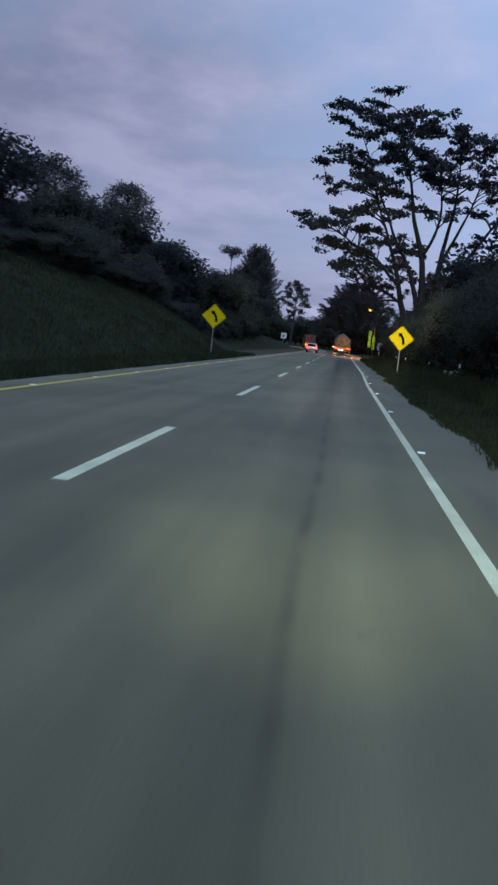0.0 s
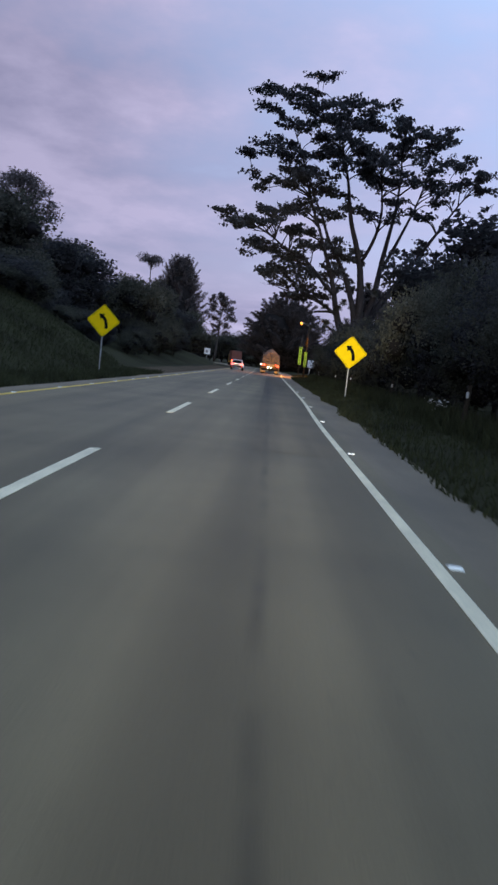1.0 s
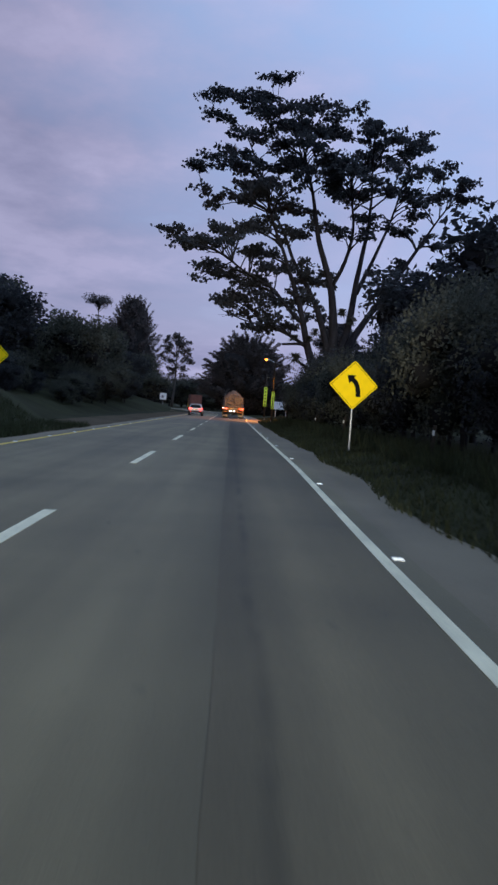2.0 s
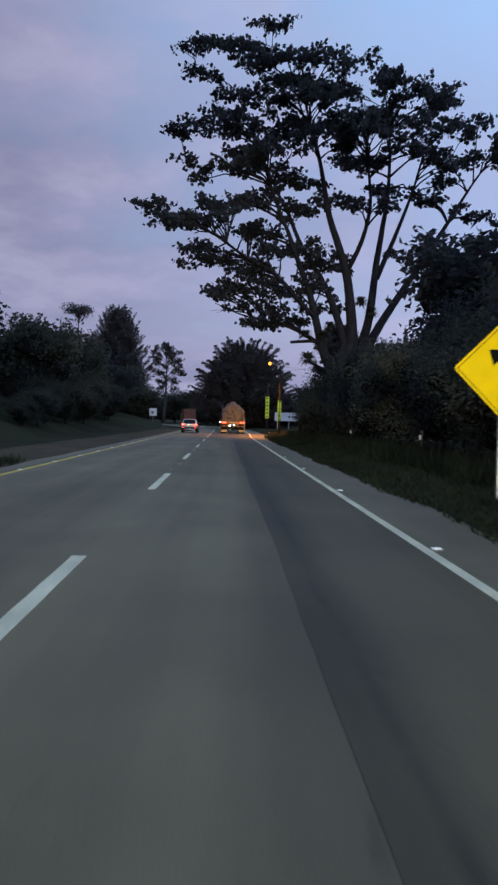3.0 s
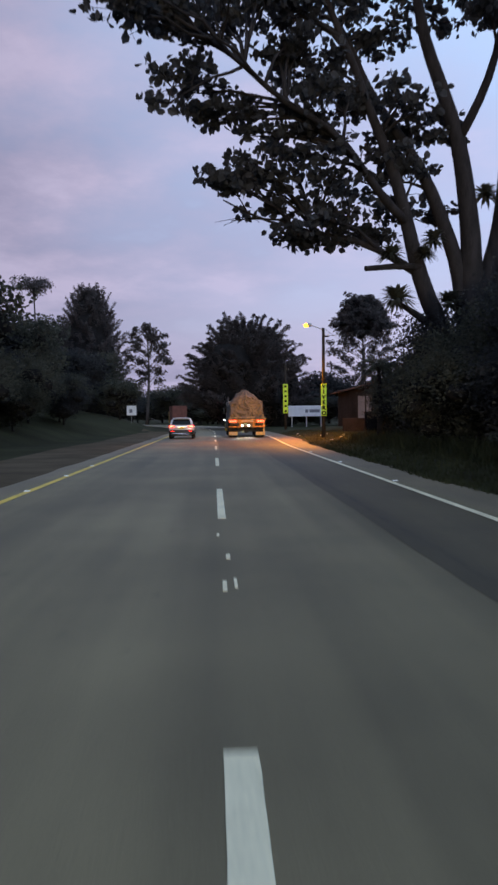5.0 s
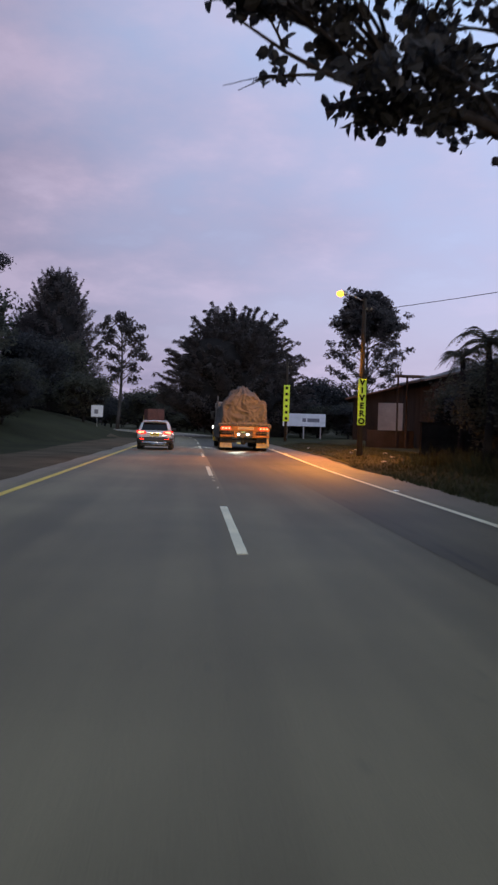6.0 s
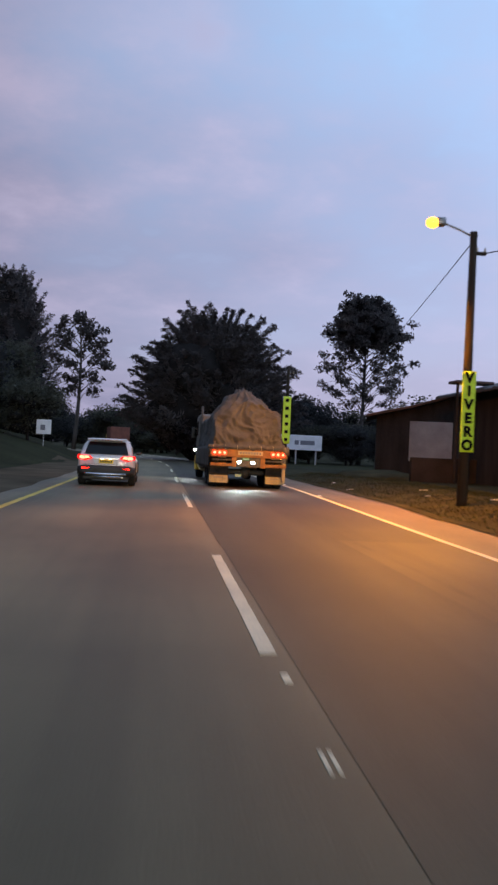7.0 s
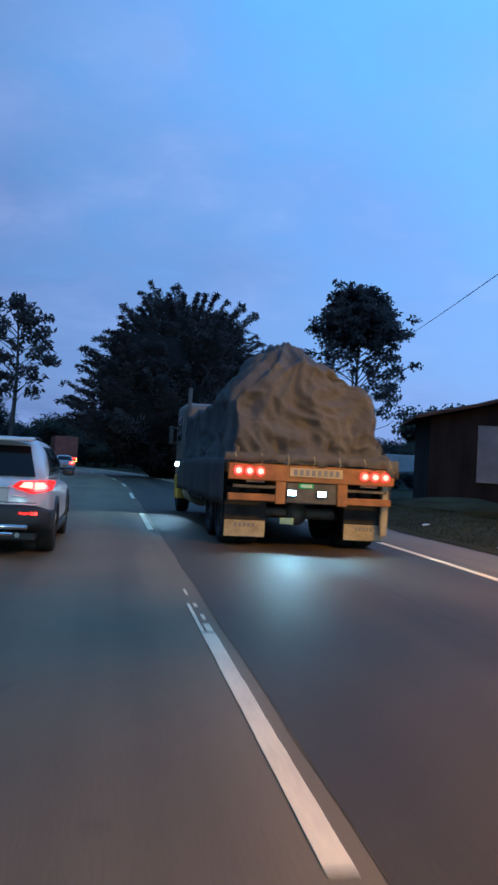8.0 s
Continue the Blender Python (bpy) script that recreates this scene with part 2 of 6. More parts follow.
M = dict(
    asphalt=asphalt("asphalt", (0.198, 0.148, 0.080), 0.9),
    patch=asphalt("resurfaced_asphalt", (0.198, 0.148, 0.080), 0.9, (36, 47, 0.33)),
    # strip: falloff of the headlights put into the asphalt colour
    strip=asphalt("unlit_lane_asphalt", (0.204, 0.146, 0.076), 0.9, (-34, -10, 0.52)),
    shoulder=asphalt("shoulder_asphalt", (0.20, 0.147, 0.088), 0.4),
    gravel=mat("gravel_track", (0.105, 0.074, 0.048), 0.95, 0, 0.35, 0.5, 30, 0.8, spec=0.03),
    bitumen=mat("bitumen_seam", (0.115, 0.09, 0.06), 0.95, 0, 0.3, 2, 30, 0.3, spec=0.05),
    white=mat("road_paint_white", (0.82, 0.69, 0.45), 0.6, 0, 0.2, 2.5, 45, 0.3, stretch=(1, 0.4, 1)),
    yellow=mat("road_paint_yellow", (0.72, 0.45, 0.06), 0.6, 0, 0.2, 2.5, 45, 0.3, stretch=(1, 0.4, 1)),
    grass=mat("grass", (0.040, 0.036, 0.018), 0.9, 0, 0.45, 0.25, 6, 0.6, second=(0.046, 0.044, 0.02), spec=0.05),
    blade=leafy("grass_blades", (0.048, 0.050, 0.024)),
    soil=mat("bare_soil", (0.046, 0.042, 0.022), 0.95, 0, 0.35, 1.2, 25, 0.7, spec=0.05),
    soil_wall=mat("earth_wall", (0.036, 0.029, 0.026), 0.95, 0, 0.3, 1.0, 18, 0.5, spec=0.03),
    leaf=leafy("leaves_broad", (0.054, 0.053, 0.053)),
    leaf_dark=leafy("leaves_dark", (0.080, 0.078, 0.058)),
    needle=leafy("needles", (0.110, 0.094, 0.090)),
    # near-black: shade inside the crowns put into the colour; the block wall shares it
    inner=mat("crown_shade_and_wall", (0.021, 0.019, 0.018), 0.9, 0, 0.3, 2, 12, 0.5, spec=0.02),
    leaf_blue=leafy("leaves_eucalyptus", (0.108, 0.092, 0.086)),
    bark=mat("bark", (0.032, 0.027, 0.026), 0.9, 0, 0.4, 3, 22, 0.9, stretch=(1, 1, 0.25), spec=0.1),
    pale_bark=mat("pale_bark", (0.085, 0.075, 0.068), 0.85, 0, 0.35, 2, 18, 0.6, stretch=(1, 1, 0.3), spec=0.1),
    sign_yellow=mat("sign_sheeting_yellow", (0.95, 0.62, 0.006), 0.6, 0, 0.06, 4, 60, 0.02, spec=0.08),
    sign_black=mat("sign_black", (0.005, 0.005, 0.005), 0.7, 0, 0.2, 8, 60, 0.02, spec=0.05),
    sign_back=mat("sign_aluminium", (0.45, 0.45, 0.46), 0.4, 0.8, 0.15, 3, 40, 0.05),
    zinc=mat("galvanised_post", (0.42, 0.42, 0.42), 0.45, 0.7, 0.2, 4, 50, 0.1),
    lime=mat("lime_banner", (0.62, 0.88, 0.05), 0.45, 0, 0.12, 3, 30, 0.1),
    pole=mat("wooden_pole", (0.045, 0.033, 0.024), 0.85, 0, 0.35, 3, 30, 0.6, stretch=(1, 1, 0.1), spec=0.15),
    wire=mat("cable_black", (0.02, 0.02, 0.02), 0.6, 0, 0.1, 5, 50, 0),
    plaster=mat("whitewashed_wall", (0.34, 0.33, 0.32), 0.85, 0, 0.25, 0.8, 20, 0.3, spec=0.1),
    plank=mat("dark_timber", (0.036, 0.029, 0.025), 0.85, 0, 0.35, 2, 25, 0.5, stretch=(1, 1, 0.2), spec=0.1),
    tile=mat("clay_roof_tile", (0.12, 0.06, 0.04), 0.85, 0, 0.4, 1.5, 20, 0.5, spec=0.1),
    zinc_roof=mat("rusty_roof_sheet", (0.09, 0.075, 0.068), 0.7, 0.2, 0.4, 1.2, 20, 0.4),
    name_tan=mat("tan_name_board", (0.46, 0.36, 0.20), 0.6, 0, 0.2, 6, 50, 0.1),
    plate_pale=mat("pale_plate", (0.22, 0.36, 0.34), 0.5, 0, 0.2, 6, 50, 0.05),
    board=mat("white_board", (0.75, 0.75, 0.74), 0.5, 0, 0.1, 2, 30, 0.05),
    bar=mat("grey_lettering", (0.18, 0.18, 0.2), 0.5, 0, 0.1, 5, 40, 0),
    silver=mat("silver_car_paint", (0.62, 0.62, 0.62), 0.3, 0.25, 0.05, 1.5, 300, 0.0),
    pearl=mat("white_car_paint", (0.66, 0.66, 0.68), 0.28, 0.1, 0.05, 1.5, 300, 0.0),
    trim=mat("black_plastic_trim", (0.022, 0.022, 0.024), 0.55, 0, 0.25, 4, 90, 0.15),
    glass=mat("dark_car_glass", (0.008, 0.008, 0.009), 0.09, 0, 0.1, 2, 20, 0.0, spec=0.22),
    tyre=mat("tyre_rubber", (0.028, 0.027, 0.026), 0.8, 0, 0.35, 5, 60, 0.3, spec=0.2),
    rim=mat("alloy_rim", (0.45, 0.45, 0.46), 0.3, 0.85, 0.15, 6, 60, 0.05),
    trim_silver=mat("grey_plate_surround", (0.42, 0.42, 0.43), 0.4, 0.2, 0.1, 5, 60, 0.0),
    plate_lit=glow("plate_lamp_lit", (1.0, 0.72, 0.35), 8.0),
    chrome=mat("chrome", (0.7, 0.7, 0.7), 0.15, 1.0, 0.08, 5, 60, 0.0),
    tail=glow("tail_light_and_reflector_glow", (1.0, 0.014, 0.008), 6.0),
    tail_core=glow("tail_light_core", (1.0, 0.085, 0.045), 8.0),
    tail_dim=glow("tail_light_shell", (1.0, 0.012, 0.008), 1.0),
    tail_off=mat("red_lens", (0.35, 0.008, 0.006), 0.2, 0, 0.15, 6, 60, 0.02),
    amber=glow("amber_marker_and_strip_glow", (1.0, 0.45, 0.08), 4.0),
    workled=glow("work_lamp_lit", (0.72, 0.93, 1.0), 14.0),
    sodium=glow("sodium_lamp_lit", (1.0, 0.28, 0.035), 3.4),
    plate_yellow=mat("number_plate_yellow", (0.82, 0.55, 0.03), 0.4, 0, 0.08, 6, 60, 0.02),
    plate_green=mat("number_plate_green", (0.03, 0.42, 0.10), 0.4, 0, 0.1, 6, 60, 0.02),
    tarp=mat("weathered_tarpaulin", (0.098, 0.092, 0.086), 0.8, 0, 0.2, 1.6, 30, 0.15, spec=0.12),
    orange=mat("orange_chassis_paint", (0.27, 0.115, 0.028), 0.6, 0, 0.35, 4, 40, 0.25),
    flap=mat("grey_mudflap", (0.36, 0.31, 0.21), 0.75, 0, 0.3, 5, 40, 0.2, spec=0.2),
    steel=mat("dirty_steel", (0.10, 0.09, 0.08), 0.6, 0.5, 0.4, 4, 40, 0.3),
    cab=mat("grey_cab_paint", (0.20, 0.185, 0.16), 0.4, 0, 0.15, 2, 40, 0.05),
    cab_yellow=mat("yellow_cab_paint", (0.72, 0.45, 0.05), 0.4, 0, 0.15, 2, 40, 0.05),
    rust_red=mat("faded_red_body", (0.22, 0.07, 0.05), 0.6, 0, 0.3, 2, 30, 0.2),
    stud=mat("white_road_stud", (0.85, 0.85, 0.82), 0.3, 0, 0.1, 10, 80, 0.05),
    litter=mat("pale_litter", (0.6, 0.58, 0.55), 0.7, 0, 0.2, 10, 80, 0.1),
)


# ---- mesh helpers ----
def link(name, bm, material, parent=None, label="", smooth=False):
    me = bpy.data.meshes.new(name)
    bm.normal_update()
    bm.to_mesh(me)
    bm.free()
    me.materials.append(material)
    if smooth:
        me.polygons.foreach_set("use_smooth", [True] * len(me.polygons))
    ob = new(name, me)
    if parent:
        ob.parent = parent
    if label:
        ob["label"] = label
    return ob


def part(name, bm, material, parent, label="", smooth=False):
    return link(name, bm, material, parent, label, smooth)


def raw(name, verts, faces, material, parent=None, label="", smooth=False):
    me = bpy.data.meshes.new(name)
    me.from_pydata([tuple(v) for v in verts], [], [tuple(f) for f in faces])
    me.materials.append(material)
    if smooth:
        me.polygons.foreach_set("use_smooth", [True] * len(me.polygons))
    ob = new(name, me)
    if parent:
        ob.parent = parent
    if label:
        ob["label"] = label
    return ob


def root(name, x, y, z, label, category, group="", turn=0.0, kind=""):
    ob = new(name)
    ob.empty_display_size = 0.2
    ob.matrix_basis = pose(x, y, z, 0, 0, turn)
    return tagged(ob, label, category, group, kind)


def box(bm, lo, hi, bevel=0.0, segs=2):
    """A box from corner to corner with rounded edges, added to bm."""
    lo, hi = Vector(lo), Vector(hi)
    made = bmesh.ops.create_cube(bm, size=1.0)["verts"]
    for v in made:
        v.co = Vector([(a + b) / 2 + c * (b - a) for a, b, c in zip(lo, hi, v.co)])
    if bevel:
        edges = list({e for v in made for e in v.link_edges})
        bmesh.ops.bevel(bm, geom=edges, offset=bevel, segments=segs, affect="EDGES", profile=0.5)
    return bm


def boxes(*rows, bevel=0.01):
    bm = bmesh.new()
    for lo, hi in rows:
        box(bm, lo, hi, bevel, 1)
    return bm


def cyl(bm, a, b, r, r2=None, sides=14):
    a, b = Vector(a), Vector(b)
    d = b - a
    m = Matrix.Translation((a + b) / 2) @ d.to_track_quat("Z", "Y").to_matrix().to_4x4()
    bmesh.ops.create_cone(bm, cap_ends=True, segments=sides, radius1=r, radius2=r if r2 is None else r2, depth=d.length, matrix=m)
    return bm


def tube(verts, faces, pts, radii, sides=7):
    """A tapered tube along pts, appended to verts and faces."""
    pts, radii = [Vector(p) for p in pts], [float(r) for r in radii]
    first = len(verts)
    for i, p in enumerate(pts):
        d = (pts[min(i + 1, len(pts) - 1)] - pts[max(i - 1, 0)]).normalized()
        u = d.orthogonal().normalized() if i == 0 else (u - d * u.dot(d)).normalized()
        w = d.cross(u)
        for k in range(sides):
            a = 2 * math.pi * k / sides
            verts.append(p + radii[i] * (math.cos(a) * u + math.sin(a) * w))
    for i in range(len(pts) - 1):
        for k in range(sides):
            k2 = (k + 1) % sides
            faces.append((first + i * sides + k, first + i * sides + k2, first + (i + 1) * sides + k2, first + (i + 1) * sides + k))
    faces.append(tuple(first + k for k in range(sides))[::-1])
    faces.append(tuple(first + (len(pts) - 1) * sides + k for k in range(sides)))


def loft(rings, close=True):
    """A skin over rings of equally many points, with caps."""
    bm = bmesh.new()
    rows = [[bm.verts.new(p) for p in ring] for ring in rings]
    n = len(rows[0])
    for a, b in zip(rows, rows[1:]):
        for k in range(n):
            bm.faces.new((a[k], a[(k + 1) % n], b[(k + 1) % n], b[k]))
    if close:
        bm.faces.new(rows[0][::-1])
        bm.faces.new(rows[-1])
    bmesh.ops.recalc_face_normals(bm, faces=bm.faces)
    return bm


def leaves(rng, centres, count, spread, size, slim=0.5, droop=0.35, flat=0.6, oval=False):
    """count leaf blades round each centre, as vertex and face arrays; a blade is a folded rhomb."""
    c = np.repeat(np.asarray(centres, float), count, axis=0)
    n = len(c)
    c = c + np.clip(rng.normal(size=(n, 3)), -1.9, 1.9) * np.array([spread, spread, spread * flat])
    a = rng.normal(size=(n, 3))
    a[:, 2] = a[:, 2] * 0.6 - droop
    a /= np.linalg.norm(a, axis=1)[:, None]
    b = np.cross(a, rng.normal(size=(n, 3)))
    b /= np.linalg.norm(b, axis=1)[:, None] + 1e-9
    nrm = np.cross(a, b)
    s = size * rng.uniform(0.6, 1.3, size=(n, 1))
    v = np.stack([c - a * s * 0.5, c + b * s * slim * 0.5 + nrm * s * 0.12 - a * s * 0.05, c + a * s * 0.5, c - b * s * slim * 0.5 + nrm * s * 0.12 - a * s * 0.05], 1).reshape(-1, 3)
    if oval:
        # a broad pointed leaf of six corners, folded along its midrib
        side = [(0.22, 0.40), (0.62, 0.46)]
        out = [c - a * s * 0.5]
        for t, w in side:
            out.append(c + a * s * (t - 0.5) + b * s * slim * w + nrm * s * 0.10)
        out.append(c + a * s * 0.5 - nrm * s * 0.06)
        for t, w in side[::-1]:
            out.append(c + a * s * (t - 0.5) - b * s * slim * w + nrm * s * 0.10)
        i = np.arange(n)[:, None] * 6
        tris = [(0, 1, 2), (0, 2, 3), (0, 3, 4), (0, 4, 5)]
        return np.stack(out, 1).reshape(-1, 3), np.concatenate([i + np.array([q]) for q in tris], 0)
    i = np.arange(n)[:, None] * 4
    f = np.concatenate([i + np.array([[0, 1, 2]]), i + np.array([[0, 2, 3]])], 0)
    return v, f


def joined(*sets):
    vs, fs, at = [], [], 0
    for v, f in sets:
        vs.extend(np.asarray(v).tolist() if isinstance(v, np.ndarray) else [tuple(p) for p in v])
        fs.extend([tuple(int(k) + at for k in q) for q in f])
        at = len(vs)
    return vs, fs


def lump(rng, centre, radius, squash=0.8, rough=0.35, level=3):
    """An uneven closed blob of foliage, for the dense inside of a crown."""
    bm = bmesh.new()
    bmesh.ops.create_icosphere(bm, subdivisions=level, radius=1.0)
    off = Vector(rng.uniform(-50, 50, 3))
    out = []
    for v in bm.verts:
        k = 1 + rough * noise.fractal(v.co * 1.7 + off, 0.7, 2.0, 4)
        p = v.co * radius * k
        out.append((centre[0] + p.x, centre[1] + p.y, centre[2] + p.z * squash))
    fs = [tuple(v.index for v in f.verts) for f in bm.faces]
    bm.free()
    return out, fs


def smooth_step(a, b, x):
    t = min(1.0, max(0.0, (x - a) / (b - a)))
    return t * t * (3 - 2 * t)


# ---- ground and road ----
def bend(y):
    """How far the road has swung to the left at y."""
    return -0.0013 * max(0.0, y - 85.0) ** 2 if y < 300 else -0.0013 * 215.0 ** 2 - 0.559 * (y - 300.0)


def right_line(y):
    return 3.40 + 0.16 * smooth_step(-30, -12, y) + 0.45 * smooth_step(44, 68, y) + bend(y)


def left_line(y):
    return -3.60 + bend(y)


def ground_z(x, y):
    u = x - bend(y)
    rough = noise.noise(Vector((x * 0.08, y * 0.08, 0)))
    if u > 4.7:
        u = max(4.7, u - 0.95 * smooth_step(38, 62, y))
        z = 0.22 * smooth_step(4.7, 6.6, u) + 0.12 * rough * smooth_step(6, 12, u)
        z += 6.0 * smooth_step(60, 300, u) * (0.6 + 0.4 * noise.noise(Vector((x * 0.006, y * 0.006, 3))))
        return z - 0.02
    if u < -5.0:
        steep = 1.0 - 0.45 * smooth_step(0, 35, y)
        rise = 0.58 * steep * max(0.0, -u - 6.6 - 3.5 * smooth_step(0, 25, y) * (1 - smooth_step(70, 95, y)))
        top = 9.0 * steep
        z = top * (1 - math.exp(-rise / top * 1.15)) if rise > 0 else 0.0
        return z + 0.25 * rough * smooth_step(6, 9, -u) - 0.02
    return -0.03


def axis(marks):
    out = []
    for a, b, step in marks:
        out += list(np.arange(a, b, step))
    return out + [marks[-1][1]]


gx = axis([(-2400, -400, 250), (-400, -80, 20), (-80, -30, 4), (-30, 30, 0.9), (30, 80, 4), (80, 400, 20), (400, 2400, 250)])
gy = axis([(-600, -120, 60), (-120, -70, 5), (-70, 110, 1.6), (110, 200, 3), (200, 420, 10), (420, 3000, 180)])
gv = [(x, y, ground_z(x, y) if y < 460 else 2.0) for y in gy for x in gx]
gf = [(j * len(gx) + i, j * len(gx) + i + 1, (j + 1) * len(gx) + i + 1, (j + 1) * len(gx) + i) for j in range(len(gy) - 1) for i in range(len(gx) - 1)]
ground = raw("ground", gv, gf, M["grass"], smooth=True)
tagged(ground, "dark grassy ground with a bank rising beside the road", "ground", kind="structure")


def strip(name, left, right, y0, y1, z, material, step=2.0, across=1, thick=0.0):
    """A band of the road between two lines given as functions of y."""
    ys = list(np.arange(y0, y1, step)) + [y1]
    vs, fs = [], []
    n = across + 1
    for y in ys:
        a, b = left(y), right(y)
        vs += [(a + (b - a) * k / across, y, z(y) if callable(z) else z) for k in range(n)]
    for j in range(len(ys) - 1):
        fs += [(j * n + k, j * n + k + 1, (j + 1) * n + k + 1, (j + 1) * n + k) for k in range(across)]
    if thick:
        m = len(vs)
        vs += [(x, y, zz - thick) for x, y, zz in vs]
        for j in range(len(ys) - 1):
            fs.append((j * n, (j + 1) * n, m + (j + 1) * n, m + j * n))
            fs.append(((j + 1) * n + n - 1, j * n + n - 1, m + j * n + n - 1, m + (j + 1) * n + n - 1))
        fs.append(tuple([0, m, m + n - 1, n - 1]))
        e = (len(ys) - 1) * n
        fs.append((e + n - 1, m + e + n - 1, m + e, e))
    return raw(name, vs, fs, material)


def shoulder_edge(y):
    return right_line(y) + 1.15 + 0.25 * noise.noise(Vector((y * 0.21, 3.0, 0))) + 0.12 * noise.noise(Vector((y * 0.9, 8.0, 0))) + 0.5 * smooth_step(35, 60, y)


def left_edge(y):
    return left_line(y) - 0.75 + 0.15 * noise.noise(Vector((y * 0.3, 1.0, 0)))


road = strip("road", lambda y: left_line(y) - 0.3, lambda y: right_line(y) + 0.28, -90, 420, 0.0, M["asphalt"], 2.0, 8, 0.06)
tagged(road, "worn grey asphalt road with two lanes", "road", kind="structure")
tagged(strip("shoulder", lambda y: right_line(y) + 0.28, shoulder_edge, -90, 420, -0.006, M["shoulder"], 0.7, 2, 0.06), "dusty paved shoulder along the edge line", "shoulder", kind="structure")
tagged(strip("shoulder", left_edge, lambda y: left_line(y) - 0.3, -90, 420, -0.006, M["shoulder"], 0.7, 2, 0.06), "narrow dusty shoulder beside the yellow line", "shoulder", kind="structure")


def track_right(y):
    return left_edge(y) + 0.05


def track_left(y):
    return track_right(y) - 3.4 * smooth_step(-8, 8, y)


track = strip("gravel_track", track_left, track_right, -8, 95, 0.0, M["gravel"], 1.0, 8)
for v in track.data.vertices:
    v.co.z = ground_z(v.co.x, v.co.y) + (-0.05 if v.index % 9 == 0 else 0.03) if v.co.x < left_line(v.co.y) - 1.2 else -0.010
tagged(track, "brownish gravel lay-by beside the yellow line", "gravel", kind="structure")

# resurfaced strip in the right-hand lane
tagged(strip("asphalt_patch", lambda y: 0.13 + bend(y) + 0.01 * noise.noise(Vector((y * 2.0, 0, 0))), lambda y: right_line(y) - 0.1, 36, 130, 0.0035, M["patch"], 1.0, 6), "darker resurfaced asphalt strip", "road", kind="structure")
# lane right of a lengthwise joint painted darker, standing for headlight falloff
tagged(strip("asphalt_strip", lambda y: 1.93 + 0.04 * noise.noise(Vector((y * 0.15, 5, 0))) + 0.015 * noise.noise(Vector((y * 1.3, 1, 0))), lambda y: right_line(y) - 0.08, -34, 50, 0.0042, M["strip"], 0.5, 4), "asphalt darkened for headlight falloff beside a lengthwise joint", "road", kind="structure")
# lines
tagged(strip("edge_line", lambda y: right_line(y) - 0.058, lambda y: right_line(y) + 0.058, -90, 420, 0.005, M["white"], 2.0, 1, 0.004), "solid white edge line painted on the asphalt", "road line", kind="structure")
tagged(strip("edge_line", lambda y: left_line(y) - 0.07, lambda y: left_line(y) + 0.07, -90, 420, 0.005, M["yellow"], 2.0, 1, 0.004), "solid yellow line painted on the asphalt", "road line", kind="structure")


def dash(y_far, length=4.5, wide=0.122):
    rng = np.random.default_rng(int(y_far) + 500)
    ys = np.linspace(y_far - length, y_far, 24)
    vs, fs = [], []
    for y in ys:
        j = rng.normal(size=2) * 0.0015
        vs += [(bend(y) - wide / 2 + j[0], y, 0.006), (bend(y) + wide / 2 + j[1], y, 0.006), (bend(y) - wide / 2 + j[0], y, 0.001), (bend(y) + wide / 2 + j[1], y, 0.001)]
    for k in range(len(ys) - 1):
        a, b = 4 * k, 4 * k + 4
        fs += [(a, a + 1, b + 1, b), (a + 2, a, b, b + 2), (a + 1, a + 3, b + 3, b + 1)]
    fs += [(0, 2, 3, 1), (len(vs) - 4, len(vs) - 3, len(vs) - 1, len(vs) - 2)]
    tagged(raw("lane_dash", vs, fs, M["white"]), "white lane dash painted on the asphalt", "lane dash", "dashes of the lane line", "structure")


for k in range(-6, 14):
    if k == 5:
        # this one has lost half its width at the far end
        dash(58.85, 3.35, 0.10)
    else:
        dash(12.0 * k, wide=0.14 if k < 2 else 0.108)
# worn remains of older marks between the dashes
for y, x, w, ln in ((16.4, 0.03, 0.04, 0.3), (17.9, -0.06, 0.03, 0.25), (15.0, -0.02, 0.035, 0.4), (15.1, 0.07, 0.025, 0.4), (42.9, 0.03, 0.045, 0.16), (41.7, 0.0, 0.02, 0.2), (41.7, 0.04, 0.02, 0.2), (39.6, 0.04, 0.035, 0.2), (1.6, -0.04, 0.025, 0.22), (4.4, 0.05, 0.03, 0.18), (4.6, -0.02, 0.02, 0.12), (58.9, -0.035, 0.028, 1.15), (58.9, 0.022, 0.05, 0.28), (59.35, 0.03, 0.03, 0.2), (59.9, 0.02, 0.03, 0.16), (60.5, 0.0, 0.025, 0.3)):
    tagged(link("old_mark", boxes(((x - w / 2, y, 0.0), (x + w / 2, y + ln, 0.005)), bevel=0.001), M["white"]), "scrap of worn white paint on the asphalt", "road mark", "remains of old road marks", "structure")


def seam(points, wide, name="bitumen_seam"):
    rng = np.random.default_rng(7)
    vs, fs = [], []
    for i, (x, y) in enumerate(points):
        w = wide * rng.uniform(0.5, 1.3)
        vs += [(x - w / 2, y, 0.003), (x + w / 2, y, 0.003)]
    fs = [(2 * i, 2 * i + 1, 2 * i + 3, 2 * i + 2) for i in range(len(points) - 1)]
    tagged(raw(name, vs, fs, M["bitumen"]), "dark bitumen seam in the asphalt", "road seam", kind="structure")


seam([(0.13 + 0.02 * noise.noise(Vector((y * 0.6, 2, 0))), y) for y in np.arange(49, 82, 0.4)], 0.02)


